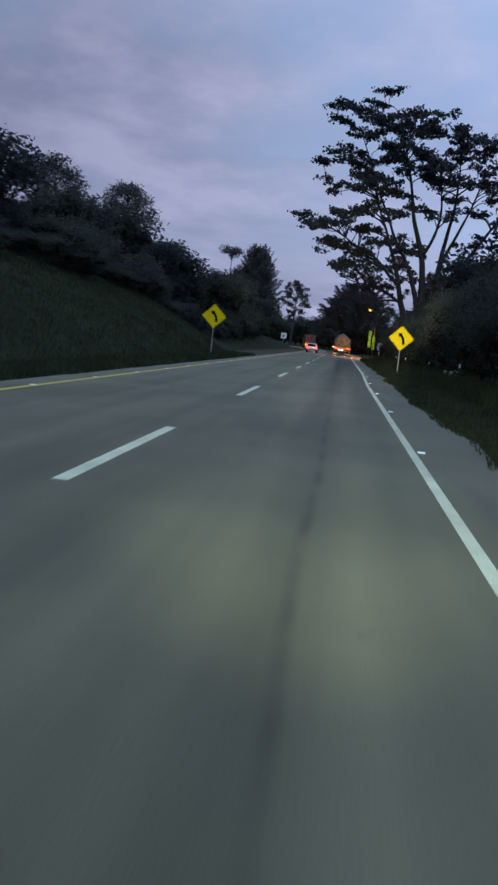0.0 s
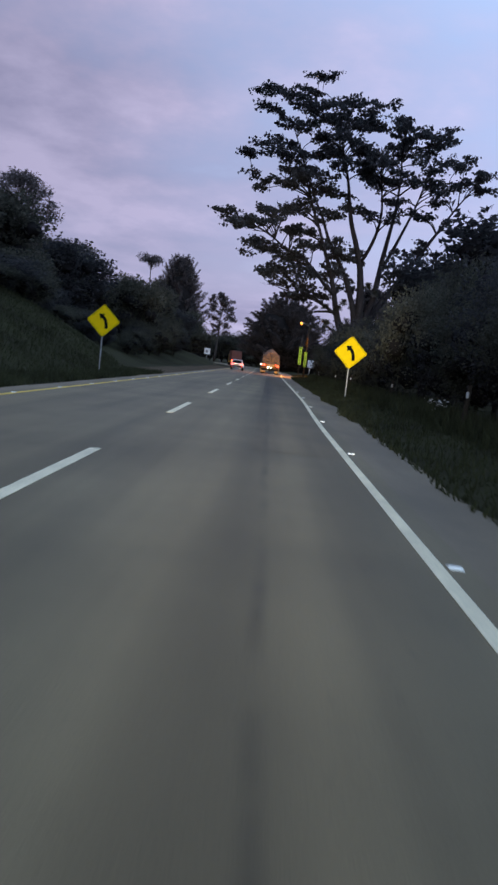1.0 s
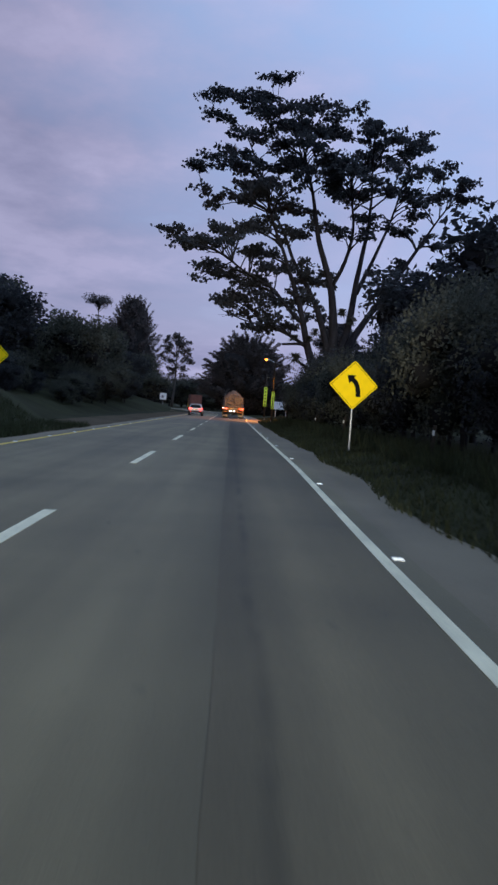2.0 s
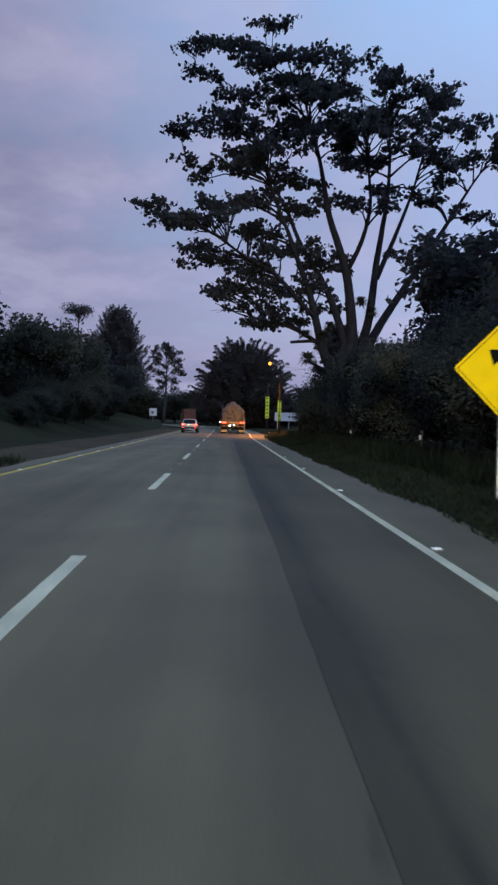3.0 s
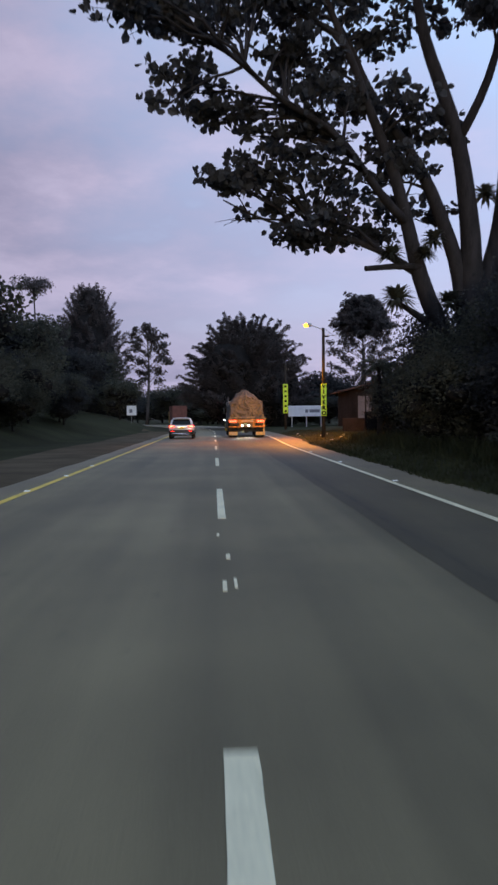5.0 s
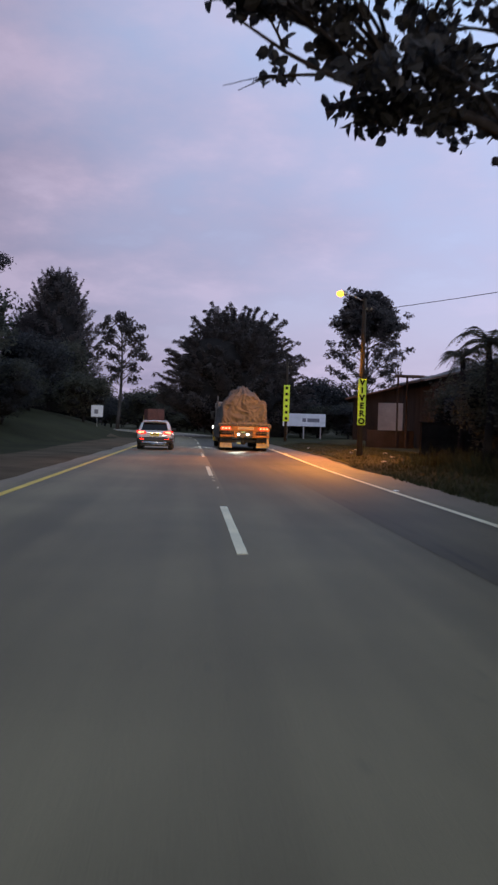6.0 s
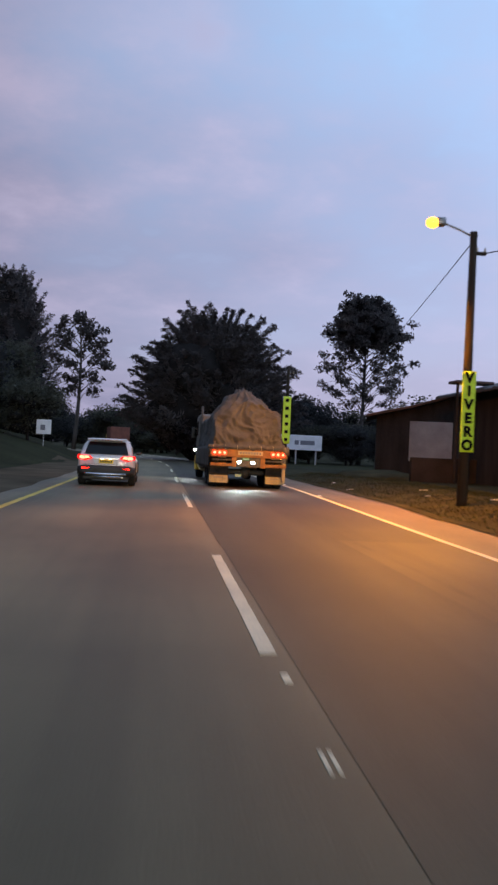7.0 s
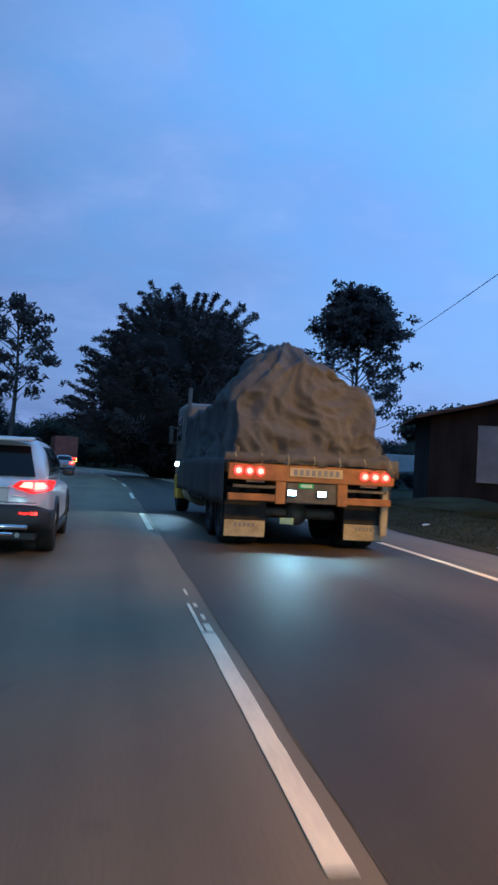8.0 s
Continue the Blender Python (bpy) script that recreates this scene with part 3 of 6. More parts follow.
# road studs
def stud(x, y):
    bm = bmesh.new()
    box(bm, (-0.055, -0.05, 0), (0.055, 0.05, 0.022), 0.008, 1)
    for v in bm.verts:
        if v.co.z > 0.012:
            v.co.y *= 0.6
    ob = link("road_stud", bm, M["stud"])
    ob.matrix_basis = pose(x, y, 0.003)
    return tagged(ob, "small white reflective road stud on the asphalt", "road stud", "studs along the edge lines")


first_stud = stud(right_line(-47.6) + 0.14, -47.6)
for k in range(1, 22):
    y = -47.6 + 7.3 * k
    if k not in (9, 13, 14, 17):
        copy_thing(first_stud, pose(right_line(y) + 0.14, y, -0.003))
for k in range(0, 20):
    y = -44.0 + 4.0 * k
    copy_thing(first_stud, pose(left_line(y) - 0.02, y, 0.004))


# ---- warning signs ----
def warning_sign(x, y, z0, low, side, turn, lean, label):
    """A diamond warning sign with an arrow that bends to the left, on a round post. low: height of the lowest corner."""
    sign = root("warning_sign", x, y, z0, label, "road sign", "bend warning signs", turn)
    h = side / math.sqrt(2)
    mid = low + h

    def plate(size, depth, at):
        bm = bmesh.new()
        pts, r, s = [], 0.06 * size, size / 2
        for cx, cy, a0 in ((s - r, s - r, 0), (-s + r, s - r, 90), (-s + r, -s + r, 180), (s - r, -s + r, 270)):
            for k in range(5):
                a = radians(a0 + 22.5 * k)
                pts.append((cx + r * math.cos(a), cy + r * math.sin(a)))
        c = math.sqrt(0.5)
        rings = [[((p - q) * c, at + dy, mid + (p + q) * c) for p, q in pts] for dy in (0.0, depth)]
        a, b = [[bm.verts.new(p) for p in ring] for ring in rings]
        bm.faces.new(a)
        bm.faces.new(b[::-1])
        for k in range(len(a)):
            bm.faces.new((a[k], b[k], b[(k + 1) % len(a)], a[(k + 1) % len(a)]))
        bmesh.ops.recalc_face_normals(bm, faces=bm.faces)
        return bm

    part("panel", plate(side, 0.004, -0.045), M["sign_yellow"], sign)
    part("backing", plate(side * 0.995, 0.01, -0.040), M["sign_back"], sign)
    # bent arrow: shaft that swings left, and a head
    bm = bmesh.new()
    w, path = 0.066 * side, []
    for k in range(9):
        t = k / 8
        path.append((0.14 * (1 - t) ** 2 + 0.28 * t * (1 - t) - 0.04 * t * t, -0.33 * (1 - t) ** 2 + 0.10 * t * (1 - t) + 0.16 * t * t))
    rows = []
    for i, (px, pz) in enumerate(path):
        qx, qz = path[min(i + 1, 8)]
        ox, oz = path[max(i - 1, 0)]
        d = Vector((qx - ox, 0, qz - oz)).normalized()
        nx, nz = -d.z, d.x
        rows.append([bm.verts.new(((px + s * nx * w / side) * side, -0.0475, mid + (pz + s * nz * w / side) * side)) for s in (-1, 1)])
    for a, b in zip(rows, rows[1:]):
        bm.faces.new((a[0], a[1], b[1], b[0]))
    ex, ez = path[-1]
    d = Vector((path[-1][0] - path[-2][0], 0, path[-1][1] - path[-2][1])).normalized()
    tip = Vector((ex, 0, ez)) + d * 0.20
    l, r = Vector((ex - d.z * -0.15, 0, ez + d.x * -0.15)), Vector((ex - d.z * 0.15, 0, ez + d.x * 0.15))
    bm.faces.new([bm.verts.new((p.x * side, -0.0475, mid + p.z * side)) for p in (l, tip, r)])
    res = bmesh.ops.extrude_face_region(bm, geom=list(bm.faces))
    for v in [g for g in res["geom"] if isinstance(g, bmesh.types.BMVert)]:
        v.co.y += 0.002
    bmesh.ops.recalc_face_normals(bm, faces=bm.faces)
    part("arrow", bm, M["sign_black"], sign, "black arrow bending left")
    # thin black border
    bm = bmesh.new()
    s, c = side / 2 * 0.93, math.sqrt(0.5)
    corners = [(s, s), (-s, s), (-s, -s), (s, -s)]
    for (p, q), (p2, q2) in zip(corners, corners[1:] + corners[:1]):
        a, b = Vector(((p - q) * c, -0.047, mid + (p + q) * c)), Vector(((p2 - q2) * c, -0.047, mid + (p2 + q2) * c))
        n = (Vector((0, -0.047, mid)) - (a + b) / 2).normalized() * 0.012 * side
        bm.faces.new([bm.verts.new(v) for v in (a, b, b + n * 0.9, a + n * 0.9)])
    bmesh.ops.recalc_face_normals(bm, faces=bm.faces)
    part("border", bm, M["sign_black"], sign)
    part("post", cyl(bmesh.new(), (0, 0, -0.4), (0, 0, mid + h * 0.75), 0.035), M["zinc"], sign, "thin galvanised post")
    for zz in (mid + 0.25, mid - 0.29):
        part("bracket", boxes(((-0.12, -0.029, zz), (0.12, 0.04, zz + 0.04)), bevel=0.004), M["zinc"], sign)
    return sign


warning_sign(5.95, -6.5, ground_z(5.95, -6.5), 1.35, 1.16, 0, 0, "yellow diamond bend sign on a grassy verge")
warning_sign(-6.35, -6.2, ground_z(-6.35, -6.2), 1.70, 1.16, 6, 0, "yellow diamond bend sign below a grassy bank")


# ---- trees ----
def spreading_tree(name, base, limbs, pads, label, rng, leaf_mat, leaf_size, per_pad, twigs, pad_r):
    """A tree with given main limbs; every leaf pad hangs on a bough from the nearest limb below it. Limb points carry their radius."""
    tree = root(name, *base, label, "tree")
    b = Vector(base)
    vs, fs, nodes, centres = [], [], [], []
    for limb in limbs:
        pts, rad = [], []
        ctrl = [(Vector(p[:3]) - b, p[3]) for p in limb]
        for (p, r), (q, s) in zip(ctrl, ctrl[1:]):
            n = max(2, int((q - p).length / 0.8))
            for k in range(n):
                t = k / n
                w = 0.05 + 0.02 * (q - p).length
                pts.append(p.lerp(q, t) + Vector(rng.normal(size=3)) * w * math.sin(math.pi * t) ** 0.5 * 0.6)
                rad.append(r + (s - r) * t)
        pts.append(ctrl[-1][0])
        rad.append(ctrl[-1][1])
        for i in range(2):
            pts = [pts[0]] + [(pts[k - 1] + 2 * pts[k] + pts[k + 1]) / 4 for k in range(1, len(pts) - 1)] + [pts[-1]]
        tube(vs, fs, pts, rad, 10)
        nodes += [(q, r) for q, r in zip(pts, rad) if q.z > 6.0]
    for p in sorted([Vector(q) - b for q in pads], key=lambda q: q.z):
        best = min(nodes, key=lambda n: (n[0] - p).length + (2.5 if n[0].z > p.z - 0.6 else 0.0) + 6.0 * max(0.0, 0.09 - n[1]) * 10)
        start, r0 = best
        d = p - start
        steps = max(4, int(d.length / 0.9))
        r1 = 0.022 + 0.012 * rng.random()
        r0 = max(min(r0 * 0.75, 0.04 + 0.02 * d.length), r1 * 1.2)
        pts, rad = [], []
        for k in range(steps + 1):
            t = k / steps
            rise = Vector((0, 0, 0.08 * d.length * math.sin(math.pi * t)))
            hor = Vector((d.x, d.y, 0)) * (t ** 1.15) + Vector((0, 0, d.z)) * (t ** 0.95)
            j = Vector(rng.normal(size=3)) * 0.09 * min(1.0, d.length / 5) * math.sin(math.pi * t) ** 0.5
            pts.append(start + hor + rise + j)
            rad.append(r0 + (r1 - r0) * t)
        tube(vs, fs, pts, rad, 6)
        nodes += [(q, r) for q, r in zip(pts[2:], rad[2:])]
        for k in range(twigs):
            a = rng.uniform(0, 2 * math.pi)
            ln = pad_r * rng.uniform(0.35, 1.15)
            end = p + Vector((math.cos(a) * ln, math.sin(a) * ln, rng.uniform(-0.20, 0.28) * pad_r))
            s = pts[-1 - int(rng.integers(0, min(3, len(pts) - 1)))]
            mid = (s + end) / 2 + Vector((0, 0, 0.12 * ln))
            tube(vs, fs, [s, mid, end], [0.024, 0.016, 0.008], 4)
            for t in (0.6, 0.85, 1.05):
                centres.append(s.lerp(end, t) + Vector((0, 0, 0.04)))
    raw("trunk", vs, fs, M["bark"], tree, "dark forked trunk and boughs", True)
    v, q = leaves(rng, [tuple(c) for c in centres], per_pad, 0.23, leaf_size, 0.8, 0.7, 0.6, True)
    # the lowest tier is thin: whole twigs there are bare
    twig = np.arange(len(v) // 6) // (3 * per_pad)
    bare = np.random.default_rng(8).random(twig.max() + 1) < 0.22
    gone = bare[twig] & (v.reshape(-1, 6, 3)[:, :, 2].mean(1) < 13.4)
    stay = np.nonzero(~gone)[0]
    v = v.reshape(-1, 6, 3)[stay].reshape(-1, 3)
    i = np.arange(len(stay))[:, None] * 6
    q = np.concatenate([i + np.array([c]) for c in ((0, 1, 2), (0, 2, 3), (0, 3, 4), (0, 4, 5))], 0)
    raw("crown", v, q, leaf_mat, tree, "sparse dark leaves in flat tiers")
    return tree


def rosette(rng, centre, size, count=130):
    """A spiky bromeliad: arching narrow blades from one point."""
    vs, fs = [], []
    c = Vector(centre)
    for k in range(count):
        a, up = rng.uniform(0, 2 * math.pi), rng.uniform(-0.45, 1.6)
        d = Vector((math.cos(a), math.sin(a), up)).normalized()
        w = d.cross(Vector((0, 0, 1))).normalized() * size * 0.07
        p1, p2 = c + d * size * 0.55, c + d * size + Vector((0, 0, -0.25 * size))
        n = len(vs)
        vs += [c - w, c + w, p1 + w, p1 - w, p2]
        fs += [(n, n + 1, n + 2, n + 3), (n + 3, n + 2, n + 4)]
    return vs, fs


rng = np.random.default_rng(11)
# main limbs, each point with its radius
BOUGHS = []
limb = BOUGHS.append
limb([(11.0, 43.5, -0.4, 0.95), (10.9, 43.5, 2.2, 0.72), (11.2, 43.5, 5.2, 0.58), (11.3, 43.5, 8.1, 0.47), (11.1, 43.5, 10.8, 0.40), (10.7, 43.5, 13.4, 0.34), (9.1, 43.3, 17.6, 0.25), (8.5, 43.0, 21.0, 0.17), (6.8, 43.0, 27.0, 0.07)])
limb([(10.8, 43.4, 2.4, 0.50), (9.8, 43.0, 5.1, 0.42), (8.8, 42.9, 7.3, 0.36), (8.3, 42.8, 9.3, 0.30), (7.5, 42.6, 12.2, 0.24), (6.3, 42.4, 15.0, 0.18), (4.4, 42.0, 19.5, 0.11), (2.6, 42.0, 25.0, 0.05)])
limb([(11.0, 43.5, 5.6, 0.42), (10.7, 43.6, 8.3, 0.33), (9.2, 43.7, 12.0, 0.26), (7.2, 44.2, 15.2, 0.18), (4.6, 45.0, 21.0, 0.11), (1.6, 45.5, 28.0, 0.05)])
limb([(11.4, 43.6, 5.4, 0.46), (12.5, 43.8, 8.9, 0.37), (13.0, 44.0, 12.6, 0.30), (13.5, 44.2, 16.6, 0.22), (14.1, 44.5, 21.2, 0.14), (14.0, 45.0, 26.5, 0.06)])
limb([(11.5, 43.5, 5.0, 0.46), (13.0, 43.3, 8.6, 0.35), (15.4, 43.0, 12.4, 0.26), (17.4, 42.8, 15.6, 0.19), (19.4, 42.6, 19.0, 0.11), (21.6, 42.5, 22.5, 0.05)])
limb([(8.2, 42.7, 9.6, 0.20), (6.2, 41.4, 11.2, 0.16), (4.6, 40.2, 12.8, 0.13), (2.7, 39.4, 13.2, 0.11), (1.2, 38.2, 14.2, 0.09), (-1.4, 36.8, 15.4, 0.06), (-4.2, 35.4, 15.8, 0.03)])
limb([(10.7, 43.5, 13.4, 0.22), (11.8, 42.6, 15.6, 0.18), (12.3, 42.0, 18.5, 0.13), (11.2, 41.0, 24.5, 0.05)])
limb([(13.2, 44.0, 13.0, 0.22), (15.0, 45.0, 17.2, 0.16), (16.4, 46.0, 20.6, 0.11), (17.6, 47.0, 25.0, 0.05)])
limb([(8.7, 42.9, 7.5, 0.20), (7.2, 42.9, 8.6, 0.15), (5.2, 43.2, 9.2, 0.11), (2.4, 43.0, 9.6, 0.06), (0.4, 42.2, 10.4, 0.03)])
limb([(14.6, 43.1, 11.2, 0.16), (17.4, 44.0, 13.2, 0.12), (20.4, 45.0, 15.4, 0.06)])
limb([(8.4, 43.0, 21.2, 0.12), (7.4, 44.5, 25.0, 0.08), (5.4, 45.0, 31.0, 0.04)])
# flat tiers of leaves: middle across and up, half-width, and how far nearer or further than the trunk
TIERS = []
TIERS += [(-4.4, 17.0, 1.1, -8.5), (-2.2, 16.4, 1.4, -8), (-0.6, 17.0, 1.6, -6), (1.2, 18.0, 1.8, -4), (3.0, 15.8, 1.3, -3), (4.0, 19.2, 1.5, 0)]
TIERS += [(-1.6, 20.9, 1.1, 1), (0.6, 21.4, 1.5, -3), (-2.9, 24.3, 0.8, -1), (-0.9, 24.9, 1.3, 2), (1.9, 24.4, 1.8, -2), (2.8, 22.1, 1.7, 4)]
TIERS += [(-1.1, 30.6, 1.1, 1), (-0.8, 28.8, 0.9, 3), (0.8, 30.2, 1.3, -2), (2.6, 30.6, 1.0, 2), (4.8, 32.6, 1.2, 1), (4.4, 29.6, 2.0, -2), (2.4, 27.4, 1.6, 4)]
TIERS += [(6.8, 28.3, 2.1, 2), (8.8, 30.4, 1.5, -1), (11.2, 30.4, 1.2, 2), (6.8, 26.4, 1.8, -4), (9.6, 27.8, 1.9, 5), (12.8, 28.7, 1.1, 0)]
TIERS += [(4.9, 22.4, 1.8, -4), (7.3, 20.9, 1.7, 4), (8.8, 23.3, 1.8, -3), (6.5, 17.8, 1.4, 3), (10.7, 22.0, 1.9, 4), (12.6, 18.9, 1.3, -2), (9.9, 18.9, 1.2, 3)]
TIERS += [(11.6, 24.7, 2.2, -4), (8.1, 25.2, 1.9, 1), (5.2, 24.9, 1.7, 5), (14.9, 25.9, 2.2, 3), (14.3, 28.0, 1.6, -3), (17.0, 27.0, 1.6, 1), (18.6, 27.9, 0.8, 3)]
TIERS += [(17.4, 24.1, 1.3, -4), (20.2, 24.4, 1.4, 1), (22.0, 23.7, 1.1, -1), (23.5, 22.7, 0.6, 0), (20.4, 22.6, 1.5, 4), (18.0, 22.6, 1.4, -1), (15.2, 22.7, 1.5, -5)]
TIERS += [(18.9, 21.0, 1.1, 2), (16.8, 19.4, 1.0, -2), (20.3, 18.2, 1.1, 1), (13.8, 20.6, 1.2, 5), (17.8, 15.2, 1.0, 1), (15.8, 14.6, 0.9, 3), (21.2, 16.2, 0.9, 2)]
TIERS += [(0.0, 10.9, 0.8, -2), (1.2, 11.4, 0.9, -1), (2.0, 10.1, 1.2, 0.3), (4.0, 10.0, 1.5, -1), (3.6, 8.9, 0.9, 0.4), (5.6, 9.1, 1.2, 0.5), (4.6, 11.6, 1.4, -2)]
TIERS += [(-0.4, 13.2, 0.8, -3), (1.0, 13.6, 0.9, -2.5), (2.3, 12.5, 0.9, -2), (3.6, 13.5, 1.1, -2), (5.0, 14.6, 1.2, -2), (4.2, 15.6, 1.2, 0), (6.4, 14.4, 1.2, 0)]
TIERS += [(8.8, 14.4, 1.0, -1), (7.9, 13.2, 0.9, 1), (10.0, 14.2, 0.9, 1), (-1.4, 14.4, 0.7, -6)]
TIERS += [(6.6, 11.8, 1.3, 1), (7.6, 10.0, 1.2, 1.5), (8.6, 12.2, 1.1, -1), (9.8, 10.6, 0.9, 2), (3.2, 12.4, 1.1, 1)]


def set_back(x, z, dy):
    """A tier further back or nearer stands as much wider and higher, so that the outline keeps its shape from the road."""
    k = (82.9 + dy) / 82.9
    return (2.0 + (x - 2.0) * k, 43.5 + dy, 1.3 + (z - 1.3) * k)


pads3 = []
for x, z, half, dy in TIERS:
    for k in range(max(3, int(2.5 * half * half))):
        r, a = 1.22 * half * math.sqrt(rng.random()), rng.uniform(0, 2 * math.pi)
        pads3.append(set_back(x + r * math.cos(a), z + 0.1 + rng.normal() * 0.45 - 0.04 * r * r, dy + 1.35 * r * math.sin(a)))
big_tree = spreading_tree("roadside_tree", (10.6, 43.5, 0.15), BOUGHS, pads3, "tall spreading tree with sparse dark leaves beside the road", rng, M["leaf"], 0.34, 5, 6, 1.05)
for k, (x, y, z, s) in enumerate(((7.45, 42.3, 8.15, 0.75), (7.7, 42.3, 6.3, 1.0), (8.9, 42.4, 8.2, 0.6), (11.9, 43.6, 11.0, 0.8), (9.4, 42.8, 8.9, 0.7), (12.7, 43.1, 10.2, 0.7), (10.1, 42.9, 6.2, 0.9))):
    v, f = rosette(rng, (x - 10.6, y - 43.5, z - 0.15), s)
    raw("bromeliad", v, f, M["leaf_dark"], big_tree, "spiky bromeliad growing on a bough")
# sawn bough that sticks out
sv, sf = [], []
tube(sv, sf, [Vector((-1.75, -0.8, 7.6)), Vector((-3.0, -1.1, 7.55)), Vector((-4.3, -1.4, 7.4))], [0.16, 0.13, 0.11], 8)
tube(sv, sf, [Vector((-1.0, -0.4, 4.9)), Vector((-1.9, -0.8, 5.5)), Vector((-3.0, -1.2, 6.1))], [0.2, 0.16, 0.08], 8)
raw("sawn_bough", sv, sf, M["bark"], big_tree)


def broad_tree(name, rng, height, width, mat_leaf, label, clumps=26, per=150, size=0.34, dense=True):
    """A full tree or large bush: short trunk, limbs, and clumps of leaves over a dense inside."""
    tree = root(name, 0, 0, 0, label, "tree")
    vs, fs, cs = [], [], []
    z0 = height * 0.28
    tube(vs, fs, [Vector((0, 0, -0.6)), Vector((0.1, 0, z0)), Vector((0.0, 0.1, height * 0.6))], [0.05 * height * 0.5, 0.04 * height * 0.5, 0.05], 8)
    core = []
    for k in range(clumps):
        a, t = rng.uniform(0, 2 * math.pi), rng.random() ** 0.8
        z = z0 + (height - z0) * t * 0.93
        prof = math.sin(math.pi * min(1.0, 0.16 + 0.84 * (1 - t) ** 0.75)) ** 0.7 if t > 0.05 else 0.75
        r = width / 2 * prof * math.sqrt(rng.random())
        c = Vector((math.cos(a) * r, math.sin(a) * r, z))
        cs.append(c)
        if k % 3 == 0:
            tube(vs, fs, [Vector((0, 0, z0 * rng.uniform(0.7, 1.3))), c * 0.6 + Vector((0, 0, z * 0.25)), c], [0.09, 0.06, 0.02], 5)
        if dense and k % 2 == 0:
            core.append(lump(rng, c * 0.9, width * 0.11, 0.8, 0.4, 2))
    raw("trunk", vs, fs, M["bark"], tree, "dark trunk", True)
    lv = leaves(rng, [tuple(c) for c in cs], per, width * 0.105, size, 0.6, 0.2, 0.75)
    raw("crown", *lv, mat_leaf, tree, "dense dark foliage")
    # core lumps carry the crown's inner shade as a dark colour
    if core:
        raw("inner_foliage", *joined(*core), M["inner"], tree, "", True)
    return tree


def placed(proto, x, y, size, turn=0.0, sink=0.1, tall=1.0, label=""):
    m = pose(x, y, ground_z(x, y) - sink, 0, 0, turn) @ Matrix.Diagonal((size, size, size * tall, 1))
    ob = copy_thing(proto, m)
    if label:
        ob["label"] = label
    return ob


rng = np.random.default_rng(21)
protos = [tagged(broad_tree("broadleaf_tree", rng, 9.0, 8.0, M[m], "dense dark broadleaf tree on the grassy bank", 30, 190, 0.42), group="hillside trees") for m in ("leaf_dark", "leaf", "leaf_dark")]
shrubs = [tagged(broad_tree("shrub", rng, 4.2, 4.6, M[m], "dense dark roadside shrub on the verge", 30, 420, 0.14), category="shrub", group="roadside shrubs") for m in ("leaf_dark", "leaf", "leaf_dark")]
# the first of each kind stands in the plan too
for ob, (x, y, s) in zip(protos, ((-22, 20, 1.0), (-19, 36, 0.95), (-25, 52, 1.1))):
    ob.matrix_basis = pose(x, y, ground_z(x, y) - 0.2) @ Matrix.Diagonal((s, s, s, 1))
for ob, (x, y, s) in zip(shrubs, ((9.9, -46, 1.0), (10.0, -41, 1.1), (10.1, -36, 1.0))):
    ob.matrix_basis = pose(x, y, ground_z(x, y) - 0.2) @ Matrix.Diagonal((s, s, s, 1))
# wooded bank along the far side
for k in range(46):
    y = -28 + 3.1 * k + rng.uniform(-2, 2)
    near = 13.0 + 6.5 * (1 - smooth_step(-25, 25, y)) - 3.0 * smooth_step(60, 110, y)
    x = bend(y) - near - rng.uniform(0, 16)
    s = rng.uniform(0.55, 0.95) * (0.75 + 0.25 * smooth_step(0, 40, y)) * (1 - 0.10 * smooth_step(-6, 12, y) * (1 - smooth_step(50, 72, y)))
    o = placed(protos[k % 3], x, y, s, rng.uniform(0, 360), 0.3, rng.uniform(0.8, 1.15))
    o.scale = Vector(o.scale) / protos[k % 3].scale[0]
# scrub over the bank and along its crest
for k in range(64):
    y = -45 + 1.25 * k + rng.uniform(-1.0, 1.0)
    x = bend(y) - (17.5 if k % 2 else 25.0) - rng.uniform(-3.0, 3.5) - 2.0 * (y < -25)
    o = placed(shrubs[k % 3], x, y, 1.0, rng.uniform(0, 360), 0.3, 1.0, "dense dark scrub on the grassy bank")
    s = rng.uniform(0.7, 1.25)
    o.scale = (s, s, s * rng.uniform(0.32, 0.62))
# low scrub at the foot of the wood
for k in range(26):
    y = 6 + 3.6 * k + rng.uniform(-1.5, 1.5)
    x = bend(y) - 11.6 - 0.012 * max(0, y - 12) - rng.uniform(0, 3.0)
    placed(shrubs[k % 3], x, y, 1.0, rng.uniform(0, 360), 0.3, rng.uniform(0.6, 1.0), "dense dark scrub at the foot of the wood").scale = [rng.uniform(0.7, 1.2) * (0.5 + 0.5 * smooth_step(28, 62, y))] * 3
# roadside thicket
for k in range(54):
    y = -50 + 1.78 * k + rng.uniform(-0.8, 0.8)
    row = k % 2
    x = 9.5 + 2.6 * row + rng.uniform(-0.5, 0.6) + 0.3 * smooth_step(10, 40, y)
    h = 1.0 + 0.32 * row + rng.uniform(-0.15, 0.3)
    o = placed(shrubs[k % 3], x, y, 1.0, rng.uniform(0, 360), 0.25)
    o.scale = (rng.uniform(0.8, 1.05), rng.uniform(0.8, 1.05), h)
